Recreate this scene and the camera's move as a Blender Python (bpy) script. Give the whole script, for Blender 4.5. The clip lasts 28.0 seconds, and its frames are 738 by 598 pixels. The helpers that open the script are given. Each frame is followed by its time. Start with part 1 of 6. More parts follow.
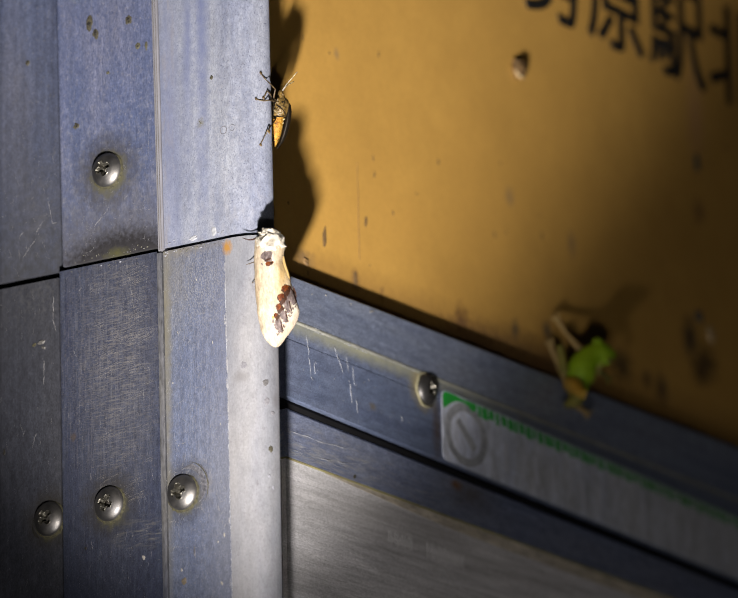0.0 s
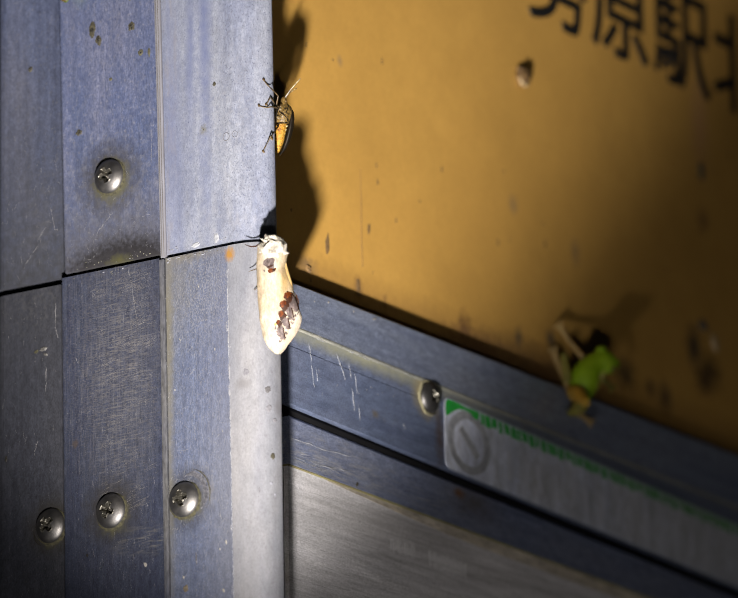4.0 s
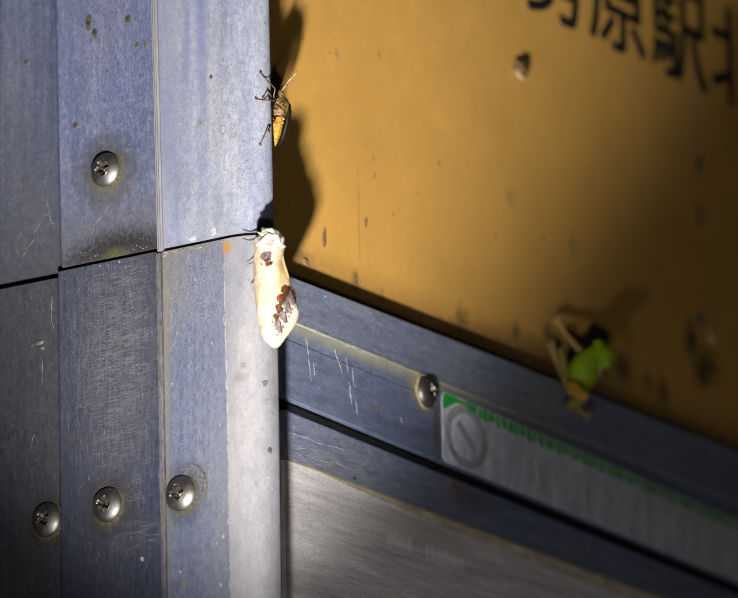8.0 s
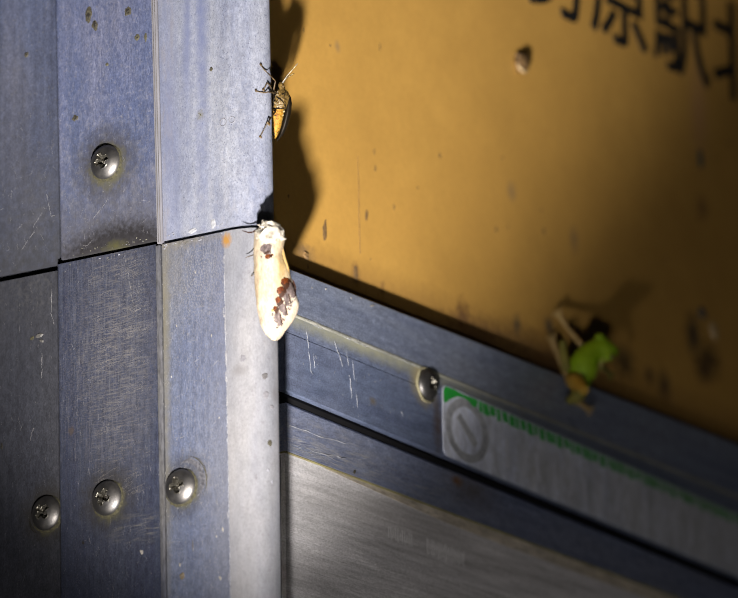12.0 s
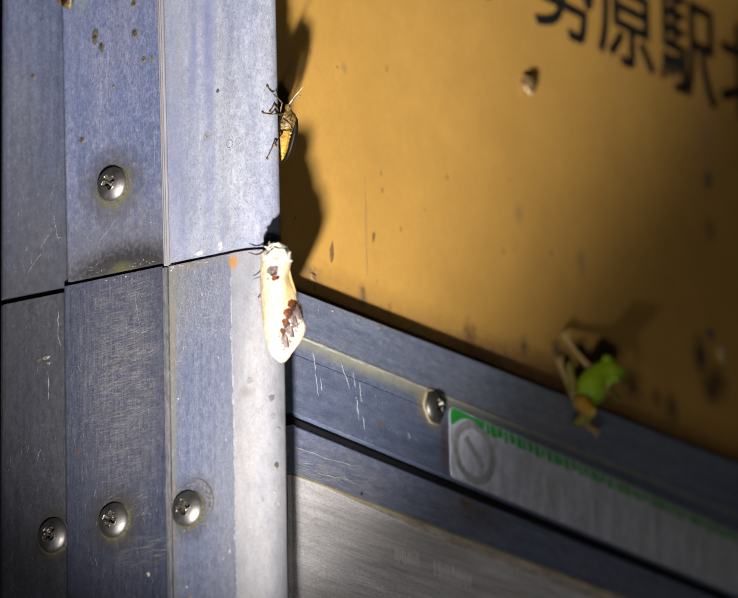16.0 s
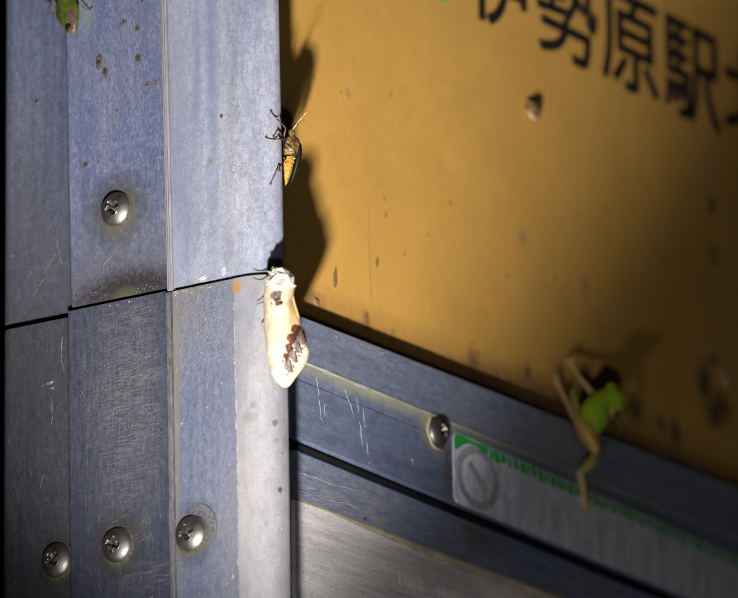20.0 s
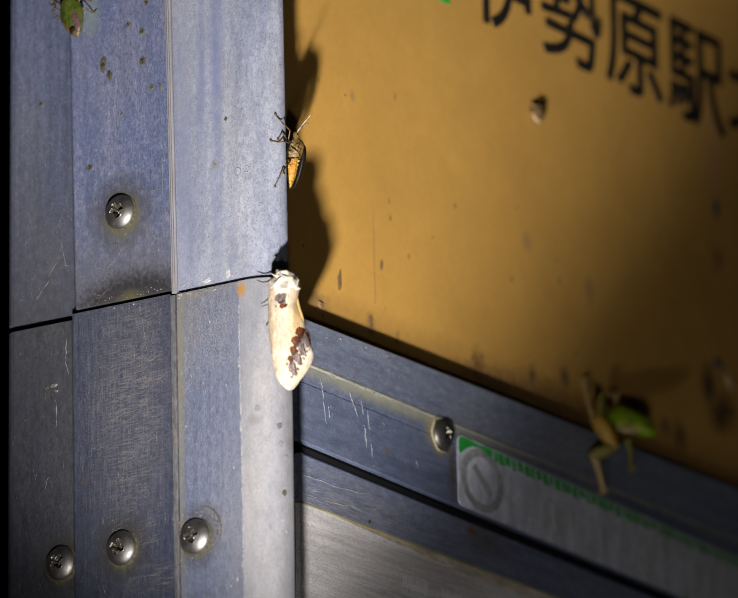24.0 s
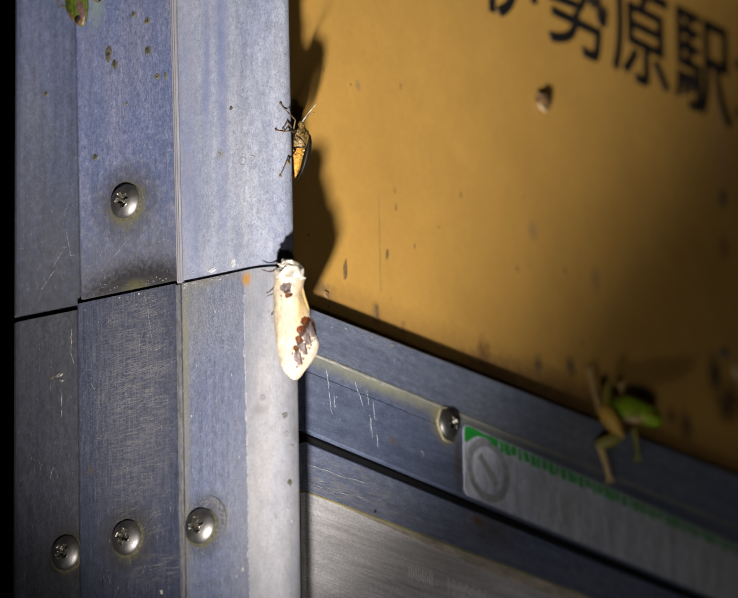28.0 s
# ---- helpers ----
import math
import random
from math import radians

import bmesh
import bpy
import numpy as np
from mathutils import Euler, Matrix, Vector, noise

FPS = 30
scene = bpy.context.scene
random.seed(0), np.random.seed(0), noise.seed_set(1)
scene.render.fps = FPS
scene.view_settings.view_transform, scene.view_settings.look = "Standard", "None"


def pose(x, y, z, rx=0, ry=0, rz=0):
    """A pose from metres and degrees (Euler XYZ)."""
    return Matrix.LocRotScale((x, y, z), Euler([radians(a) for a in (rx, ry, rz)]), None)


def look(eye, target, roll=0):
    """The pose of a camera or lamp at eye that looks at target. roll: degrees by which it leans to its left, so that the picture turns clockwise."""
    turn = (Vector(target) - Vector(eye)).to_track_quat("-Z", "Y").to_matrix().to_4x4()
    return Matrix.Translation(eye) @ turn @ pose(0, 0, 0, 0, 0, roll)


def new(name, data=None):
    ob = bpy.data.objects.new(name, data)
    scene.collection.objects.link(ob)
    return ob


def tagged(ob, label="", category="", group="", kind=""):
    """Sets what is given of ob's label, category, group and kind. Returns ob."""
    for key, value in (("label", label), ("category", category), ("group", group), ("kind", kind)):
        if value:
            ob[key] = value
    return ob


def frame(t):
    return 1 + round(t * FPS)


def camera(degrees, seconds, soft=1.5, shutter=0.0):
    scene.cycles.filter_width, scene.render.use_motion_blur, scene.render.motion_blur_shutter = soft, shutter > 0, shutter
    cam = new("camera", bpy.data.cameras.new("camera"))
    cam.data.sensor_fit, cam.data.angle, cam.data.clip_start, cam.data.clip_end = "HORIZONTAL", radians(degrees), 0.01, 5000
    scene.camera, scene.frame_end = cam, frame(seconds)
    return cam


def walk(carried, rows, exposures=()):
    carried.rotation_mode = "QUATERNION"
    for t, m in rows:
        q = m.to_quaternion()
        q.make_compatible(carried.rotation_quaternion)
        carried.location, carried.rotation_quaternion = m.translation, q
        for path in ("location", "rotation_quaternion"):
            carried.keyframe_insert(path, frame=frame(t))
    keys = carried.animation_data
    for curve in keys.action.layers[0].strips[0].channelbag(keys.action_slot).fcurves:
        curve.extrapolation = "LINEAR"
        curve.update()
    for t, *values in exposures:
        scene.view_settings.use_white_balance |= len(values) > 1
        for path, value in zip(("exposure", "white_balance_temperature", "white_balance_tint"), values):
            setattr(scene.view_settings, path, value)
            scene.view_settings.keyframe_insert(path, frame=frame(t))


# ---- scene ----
# ---------------------------------------------------------------- camera
# seconds, eye (m), heading from the sign's normal, tilt, roll (degrees)
PATH = (
    (0, -1.0362, -0.7195, 1.4883, 56.4000, 15.7000, -1.000),
    (0.5, -1.0363, -0.7197, 1.4886, 56.3819, 15.7733, -0.981),
    (1, -1.0361, -0.7198, 1.4885, 56.3588, 15.7993, -0.970),
    (1.5, -1.0358, -0.7197, 1.4883, 56.3465, 15.8121, -0.949),
    (2, -1.0352, -0.7197, 1.4879, 56.3230, 15.8374, -0.938),
    (2.5, -1.0347, -0.7195, 1.4877, 56.3174, 15.8512, -0.914),
    (3, -1.0344, -0.7194, 1.4877, 56.3129, 15.8593, -0.900),
    (3.5, -1.0338, -0.7193, 1.4871, 56.3089, 15.8662, -0.869),
    (5.5, -1.0315, -0.7184, 1.4872, 56.3289, 15.8196, -0.884),
    (6, -1.0313, -0.7180, 1.4869, 56.3551, 15.8110, -0.888),
    (6.5, -1.0308, -0.7173, 1.4874, 56.3670, 15.7834, -0.906),
    (7, -1.0304, -0.7168, 1.4877, 56.3726, 15.7868, -0.893),
    (7.5, -1.0304, -0.7164, 1.4877, 56.3749, 15.8072, -0.894),
    (8, -1.0304, -0.7163, 1.4876, 56.3765, 15.8138, -0.892),
    (8.5, -1.0296, -0.7162, 1.4875, 56.3438, 15.8249, -0.871),
    (9, -1.0289, -0.7161, 1.4872, 56.3342, 15.8347, -0.834),
    (9.5, -1.0283, -0.7163, 1.4870, 56.3250, 15.8457, -0.831),
    (10, -1.0282, -0.7161, 1.4867, 56.3426, 15.8419, -0.853),
    (10.5, -1.0278, -0.7161, 1.4866, 56.3369, 15.8241, -0.879),
    (11, -1.0276, -0.7157, 1.4865, 56.3364, 15.8199, -0.875),
    (11.5, -1.0273, -0.7154, 1.4866, 56.3330, 15.8281, -0.863),
    (12, -1.0269, -0.7153, 1.4866, 56.3222, 15.8236, -0.838),
    (12.5, -1.0265, -0.7153, 1.4867, 56.2991, 15.8156, -0.843),
    (14.5, -1.0258, -0.7157, 1.4873, 56.2409, 15.9410, -0.823),
    (15, -1.0257, -0.7155, 1.4869, 56.2300, 15.9708, -0.808),
    (15.5, -1.0257, -0.7153, 1.4868, 56.2367, 16.0123, -0.832),
    (16, -1.0256, -0.7153, 1.4868, 56.2207, 16.0513, -0.837),
    (16.5, -1.0259, -0.7152, 1.4866, 56.2285, 16.0834, -0.826),
    (17, -1.0261, -0.7155, 1.4865, 56.2082, 16.1222, -0.796),
    (17.5, -1.0265, -0.7155, 1.4863, 56.2032, 16.1659, -0.780),
    (18, -1.0262, -0.7157, 1.4862, 56.1790, 16.2068, -0.769),
    (18.5, -1.0258, -0.7158, 1.4865, 56.1672, 16.2348, -0.765),
    (19, -1.0257, -0.7159, 1.4867, 56.1668, 16.2463, -0.770),
    (19.5, -1.0254, -0.7159, 1.4867, 56.1609, 16.2709, -0.779),
    (20, -1.0254, -0.7160, 1.4865, 56.1563, 16.3173, -0.793),
    (20.5, -1.0251, -0.7160, 1.4863, 56.1502, 16.3535, -0.805),
    (21, -1.0250, -0.7159, 1.4861, 56.1485, 16.3716, -0.802),
    (21.5, -1.0250, -0.7159, 1.4858, 56.1520, 16.3961, -0.791),
    (23.5, -1.0251, -0.7156, 1.4856, 56.1343, 16.3905, -0.791),
    (24, -1.0250, -0.7155, 1.4859, 56.1183, 16.3773, -0.797),
    (24.5, -1.0249, -0.7153, 1.4858, 56.1068, 16.3839, -0.802),
    (25, -1.0249, -0.7150, 1.4853, 56.1094, 16.4017, -0.820),
    (25.5, -1.0244, -0.7147, 1.4853, 56.0913, 16.3975, -0.813),
    (26, -1.0242, -0.7149, 1.4851, 56.0724, 16.3751, -0.802),
    (26.5, -1.0244, -0.7154, 1.4850, 56.0533, 16.3437, -0.789),
    (27, -1.0239, -0.7156, 1.4851, 56.0308, 16.3332, -0.760),
    (27.5, -1.0236, -0.7156, 1.4857, 56.0281, 16.2987, -0.777),
    (28, -1.0232, -0.7156, 1.4858, 56.0099, 16.2929, -0.788),
)


def facing(yaw, el):
    y, e = radians(yaw), radians(el)
    return Vector((math.sin(y) * math.cos(e), math.cos(y) * math.cos(e), math.sin(e)))


cam = camera(7.5, 28.0, soft=1.0)
cam.data.dof.use_dof = True
cam.data.dof.focus_distance = 1.325
cam.data.dof.aperture_fstop = 15.0
walk(cam, [(t, look((x, y, z), Vector((x, y, z)) + facing(yaw, el), roll)) for t, x, y, z, yaw, el, roll in PATH],
     exposures=[(0.0, -0.15), (3.5, -0.10), (6.0, -0.02), (8.0, -0.01), (11.0, -0.03), (15.0, 0.22), (17.0, 0.13), (20.0, -0.06), (21.5, -0.18), (24.0, -0.27), (26.0, -0.18), (28.0, -0.15)])

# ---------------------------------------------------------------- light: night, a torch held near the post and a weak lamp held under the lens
world = bpy.data.worlds.new("night")
scene.world = world
world.use_nodes = True
world.node_tree.nodes["Background"].inputs[0].default_value = (0.80, 0.74, 0.66, 1)
world.node_tree.nodes["Background"].inputs[1].default_value = 0.008

torch = bpy.data.lights.new("torch", "SPOT")
torch.energy = 31.5
torch.color = (0.985, 0.92, 0.855)
torch.spot_size = radians(27.6)
torch.spot_blend = 0.86
torch.shadow_soft_size = 0.010
torch_ob = new("torch", torch)
torch_ob.matrix_world = look((-0.275, -0.158, 1.575), (0.0078, 0.0155, 1.8875))

spill = bpy.data.lights.new("torch_spill", "SPOT")      # the torch's weak outer ring of light
spill.energy = 1.7
spill.color = (0.985, 0.92, 0.855)
spill.spot_size = radians(64)
spill.spot_blend = 1.0
spill.shadow_soft_size = 0.010
spill_ob = new("torch_spill", spill)
spill_ob.matrix_world = torch_ob.matrix_world.copy()

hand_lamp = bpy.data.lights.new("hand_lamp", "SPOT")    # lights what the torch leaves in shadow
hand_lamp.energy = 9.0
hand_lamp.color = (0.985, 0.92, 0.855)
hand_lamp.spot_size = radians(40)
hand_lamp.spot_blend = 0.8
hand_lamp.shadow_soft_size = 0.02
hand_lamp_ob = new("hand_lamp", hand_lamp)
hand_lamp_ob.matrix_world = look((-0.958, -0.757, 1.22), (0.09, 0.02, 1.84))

# ---------------------------------------------------------------- materials
J = Vector((0, 0, 1.86))          # the joint between the two post lengths


def nodes_of(name):
    m = bpy.data.materials.new(name)
    m.use_nodes = True
    nt = m.node_tree
    return m, nt, nt.nodes["Principled BSDF"]


def put(nt, kind, **values):
    n = nt.nodes.new(kind)
    for k, v in values.items():
        if k in n.inputs:
            n.inputs[k].default_value = v
    return n


def coords(nt, stretch=(1, 1, 1)):
    tc = nt.nodes.new("ShaderNodeTexCoord")
    mp = nt.nodes.new("ShaderNodeMapping")
    mp.inputs["Scale"].default_value = stretch
    nt.links.new(tc.outputs["Object"], mp.inputs["Vector"])
    return mp.outputs["Vector"]


def noisy(nt, stretch, scale, detail=6, rough=0.6, lo=0.35, hi=0.65):
    n = put(nt, "ShaderNodeTexNoise", Scale=scale, Detail=detail, Roughness=rough)
    nt.links.new(coords(nt, stretch), n.inputs["Vector"])
    r = nt.nodes.new("ShaderNodeMapRange")
    r.inputs["From Min"].default_value, r.inputs["From Max"].default_value = lo, hi
    nt.links.new(n.outputs["Fac"], r.inputs["Value"])
    return r.outputs["Result"]


def mix(nt, fac, a, b, kind="MIX", amount=None):
    n = nt.nodes.new("ShaderNodeMix")
    n.data_type, n.blend_type = "RGBA", kind
    if isinstance(fac, (int, float)):
        n.inputs[0].default_value = fac
    else:
        nt.links.new(fac, n.inputs[0])
    for i, v in ((6, a), (7, b)):
        if isinstance(v, (tuple, list)):
            n.inputs[i].default_value = (*v, 1)
        else:
            nt.links.new(v, n.inputs[i])
    return n.outputs[2]


def calc(nt, op, a, b=None):
    n = nt.nodes.new("ShaderNodeMath")
    n.operation = op
    n.use_clamp = op == "MULTIPLY"
    for i, v in enumerate((a, b)):
        if v is None:
            continue
        if isinstance(v, (int, float)):
            n.inputs[i].default_value = v
        else:
            nt.links.new(v, n.inputs[i])
    return n.outputs[0]


def patch(nt, centre, radii, soft, ragged=0.5, slope=0.0, scale=500.0, stretch=(1, 1, 1)):
    """1 inside an uneven ellipsoid round centre (m), 0 outside it."""
    tc = nt.nodes.new("ShaderNodeTexCoord")
    sub = nt.nodes.new("ShaderNodeVectorMath")
    sub.operation = "SUBTRACT"
    mp = nt.nodes.new("ShaderNodeMapping")
    mp.inputs["Rotation"].default_value = (0, slope, 0)
    nt.links.new(tc.outputs["Object"], mp.inputs["Vector"])
    nt.links.new(mp.outputs["Vector"], sub.inputs[0])
    sub.inputs[1].default_value = centre
    div = nt.nodes.new("ShaderNodeVectorMath")
    div.operation = "DIVIDE"
    nt.links.new(sub.outputs[0], div.inputs[0])
    div.inputs[1].default_value = radii
    ln = nt.nodes.new("ShaderNodeVectorMath")
    ln.operation = "LENGTH"
    nt.links.new(div.outputs[0], ln.inputs[0])
    n = noisy(nt, stretch, scale, lo=0.25, hi=0.75)
    d = calc(nt, "ADD", ln.outputs["Value"], calc(nt, "MULTIPLY", n, ragged))
    r = nt.nodes.new("ShaderNodeMapRange")
    r.inputs["From Min"].default_value, r.inputs["From Max"].default_value = 1 + soft, 1 - soft
    nt.links.new(d, r.inputs["Value"])
    return r.outputs["Result"]


def surface(name, base, tone, rough=0.5, metal=0.0, grain=(1, 1, 1), scale=400.0, blotch=None, bscale=60.0,
            bstretch=(1, 1, 1), bump=0.1, stains_and_shading=(), pits=None, scuffs=(), spec=0.5, rvar=0.1, mottle=()):
    m, nt, p = nodes_of(name)
    fine = noisy(nt, grain, scale)
    col = mix(nt, fine, base, tone)
    if blotch:
        big = noisy(nt, bstretch, bscale, lo=0.4, hi=0.7)
        col = mix(nt, calc(nt, "MULTIPLY", big, 0.75), col, blotch)
    if pits:
        pn = noisy(nt, (1, 1, 1), pits[1], detail=3, lo=pits[2], hi=pits[2] + 0.06)
        col = mix(nt, calc(nt, "MULTIPLY", pn, pits[3]), col, pits[0])
    for amount, mscale, mstretch in mottle:
        n = noisy(nt, mstretch, mscale, detail=5, rough=0.65, lo=0.3, hi=0.7)
        f = calc(nt, "ADD", calc(nt, "MULTIPLY", n, 2 * amount / (1 + amount)), (1 - amount) / (1 + amount))
        lift = nt.nodes.new("ShaderNodeVectorMath")
        lift.operation = "SCALE"
        nt.links.new(col, lift.inputs[0])
        nt.links.new(calc(nt, "ADD", calc(nt, "MULTIPLY", f, amount), f), lift.inputs["Scale"])
        col = lift.outputs[0]
    rgh = calc(nt, "ADD", calc(nt, "MULTIPLY", fine, rvar), rough)
    for centre, radii, stretch, sc, colour, amount in scuffs:
        f = calc(nt, "MULTIPLY", patch(nt, centre, radii, 0.5, 0.5), noisy(nt, stretch, sc, lo=0.48, hi=0.68))
        col = mix(nt, calc(nt, "MULTIPLY", f, amount), col, colour)
    for centre, radii, soft, ragged, colour, amount, *slope in stains_and_shading:
        f = calc(nt, "MULTIPLY", patch(nt, centre, radii, soft, ragged, *slope), amount)
        col = mix(nt, f, col, colour)
        rgh = calc(nt, "ADD", rgh, calc(nt, "MULTIPLY", f, 0.25))
    nt.links.new(col, p.inputs["Base Color"])
    nt.links.new(rgh, p.inputs["Roughness"])
    p.inputs["Metallic"].default_value = metal
    p.inputs["Specular IOR Level"].default_value = spec
    if bump:
        b = put(nt, "ShaderNodeBump", Strength=bump, Distance=0.0003)
        nt.links.new(fine, b.inputs["Height"])
        nt.links.new(b.outputs["Normal"], p.inputs["Normal"])
    return m


MM = 0.001
OLIVE, RUST = (0.16, 0.14, 0.05), (0.42, 0.19, 0.05)


def ring(x, y, z, r=6.2):
    """Green and brown dirt round a screw head."""
    c = (x * MM, y * MM, z * MM)
    return [((c[0], c[1], c[2]), (0.02, (r + 2.2) * MM, (r + 2.4) * MM), 0.5, 0.35, (0.030, 0.026, 0.019), 1.0),
            ((c[0], c[1] - 0.0006, c[2] - 0.0012), (0.02, r * 0.95 * MM, r * 1.0 * MM), 0.3, 0.5, (0.120, 0.114, 0.046), 0.65)]


UPRIGHT = (1, 1, 0.05)
# rear and centre strips darker than the front: fading torchlight put into their colour
alu_upper_rear = surface("aged aluminium, rear, falloff toned", (0.103, 0.122, 0.200), (0.072, 0.087, 0.152), 0.42, 0.3, UPRIGHT, 500, (0.140, 0.147, 0.200), 90,
                         (1, 1, 0.25), 0.05, pits=((0.187, 0.187, 0.212), 1300, 0.60, 0.4),
                         # broad soft darkening towards the joint
                         stains_and_shading=[((0.002, 0.068, -0.006), (0.05, 0.08, 0.050), 0.75, 0.5, (0.032, 0.033, 0.037), 0.95)],
                         scuffs=[((0.002, 0.064, 0.014), (0.02, 0.014, 0.014), (1, 0.5, 1.0), 420, (0.19, 0.19, 0.20), 0.4)], mottle=((0.36, 3200, (1, 1, 0.6)), (0.20, 800, (1, 1, 0.5)), (0.15, 420, (1, 1, 0.05))))
alu_upper_mid = surface("aged aluminium, centre, falloff toned", (0.122, 0.152, 0.272), (0.082, 0.104, 0.198), 0.42, 0.3, UPRIGHT, 420, (0.194, 0.202, 0.286), 80,
                        (1, 1, 0.3), 0.06, pits=((0.257, 0.257, 0.311), 1100, 0.58, 0.5),
                        # wide darker zone at the strip's foot, then the screw's dirt ring
                        stains_and_shading=[((0, 0.046, -0.008), (0.05, 0.06, 0.032), 0.8, 0.6, (0.058, 0.060, 0.074), 0.85)] + ring(0, 43.3, 22.6) +
                        # faint green tinge beside the green bug, then the patch at the foot
                        [((0, 0.0520, 0.0735), (0.02, 0.0022, 0.0046), 0.8, 0.3, (0.17, 0.22, 0.16), 0.55),
                         ((0, 0.0425, -0.001), (0.02, 0.0245, 0.0150), 0.6, 0.5, (0.060, 0.057, 0.060), 0.75),
                         ((0, 0.0400, -0.001), (0.02, 0.0205, 0.0098), 0.25, 0.4, (0.014, 0.013, 0.016), 1.0, 0.0, 900),
                         ((0, 0.0425, -0.001), (0.02, 0.0155, 0.0058), 0.35, 0.8, (0.058, 0.056, 0.062), 0.4, 0.0, 700),
                         ((0, 0.0315, -0.001), (0.02, 0.0050, 0.0040), 0.06, 0.5, (0.022, 0.021, 0.024), 0.8),
                         ((0, 0.0405, 0.0015), (0.02, 0.0040, 0.0020), 0.5, 0.9, (0.085, 0.082, 0.020), 0.6)],
                        scuffs=[((0, 0.046, 0.012), (0.02, 0.012, 0.010), (1, 0.6, 1), 450, (0.312, 0.320, 0.369), 0.45),
                                ((0, 0.034, 0.015), (0.02, 0.005, 0.010), (1, 1, 1), 300, (0.328, 0.320, 0.360), 0.6),
                                ((0, 0.042, 0.020), (0.02, 0.040, 0.028), (1, 1, 0.8), 560, (0.310, 0.318, 0.385), 0.5),
                                ((0, 0.042, 0.050), (0.02, 0.040, 0.075), (1, 1, 0.30), 2300, (0.040, 0.054, 0.125), 0.75),
                                ((0, 0.042, 0.050), (0.02, 0.040, 0.075), (1, 1, 0.45), 700, (0.072, 0.092, 0.185), 0.55)], mottle=((0.36, 3200, (1, 1, 0.6)), (0.20, 800, (1, 1, 0.5)), (0.26, 420, (1, 1, 0.05))))
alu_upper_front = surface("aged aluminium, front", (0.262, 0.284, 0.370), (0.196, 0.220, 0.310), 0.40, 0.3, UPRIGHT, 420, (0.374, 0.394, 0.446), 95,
                          (1, 1, 0.22), 0.08, pits=((0.085, 0.095, 0.165), 2400, 0.60, 0.75),
                          stains_and_shading=[((0, 0.0155, 0.055), (0.02, 0.0022, 0.045), 0.7, 0.6, (0.12, 0.145, 0.275), 0.8),
                                  ((0, 0.0195, 0.050), (0.02, 0.0016, 0.030), 0.7, 0.6, (0.13, 0.155, 0.285), 0.7),
                                  ((0, 0.0158, 0.0292), (0.02, 0.0013, 0.0014), 0.6, 0.9, (0.15, 0.14, 0.085), 0.8, 0.0, 1500),
                                  ((0, 0.0250, 0.030), (0.02, 0.0030, 0.060), 0.8, 0.7, (0.15, 0.17, 0.28), 0.65)],
                          scuffs=[((0, 0.016, 0.020), (0.02, 0.024, 0.040), (1, 1, 0.7), 640, (0.170, 0.190, 0.270), 0.5),
                                  ((0, 0.008, 0.006), (0.02, 0.024, 0.010), (1, 1, 0.6), 500, (0.40, 0.40, 0.44), 0.35),
                                  ((0, 0.010, 0.030), (0.02, 0.016, 0.030), (1, 1, 0.8), 1500, (0.43, 0.43, 0.48), 0.35),
                                  ((0, 0.0255, 0.030), (0.02, 0.0022, 0.075), (1, 1, 0.2), 600, (0.34, 0.30, 0.25), 0.7)], mottle=((0.26, 3200, (1, 1, 0.6)), (0.18, 900, (1, 1, 0.7)), (0.16, 260, (1, 1, 0.35))))
# lower strips grow darker to the rear, the torch's falloff held in colour
alu_lower_rear = surface("scratched aluminium, rear, falloff toned", (0.054, 0.058, 0.076), (0.038, 0.041, 0.057), 0.40, 0.35, UPRIGHT, 600, (0.066, 0.068, 0.080), 60,
                         # dirt ring at the screw, then a broad darker zone under the joint
                         (1, 1, 0.2), 0.05, pits=((0.118, 0.112, 0.111), 1500, 0.62, 0.4), stains_and_shading=ring(2, 62.2, -59.8, 4.4) + [((0.002, 0.070, -0.006), (0.05, 0.030, 0.032), 0.85, 0.6, (0.027, 0.028, 0.034), 0.6)],
                         scuffs=[((0.002, 0.066, -0.004), (0.02, 0.015, 0.009), (1, 1, 1), 900, (0.124, 0.124, 0.130), 0.6)], mottle=((0.40, 3200, (1, 1, 0.6)), (0.30, 800, (1, 1, 0.5))))
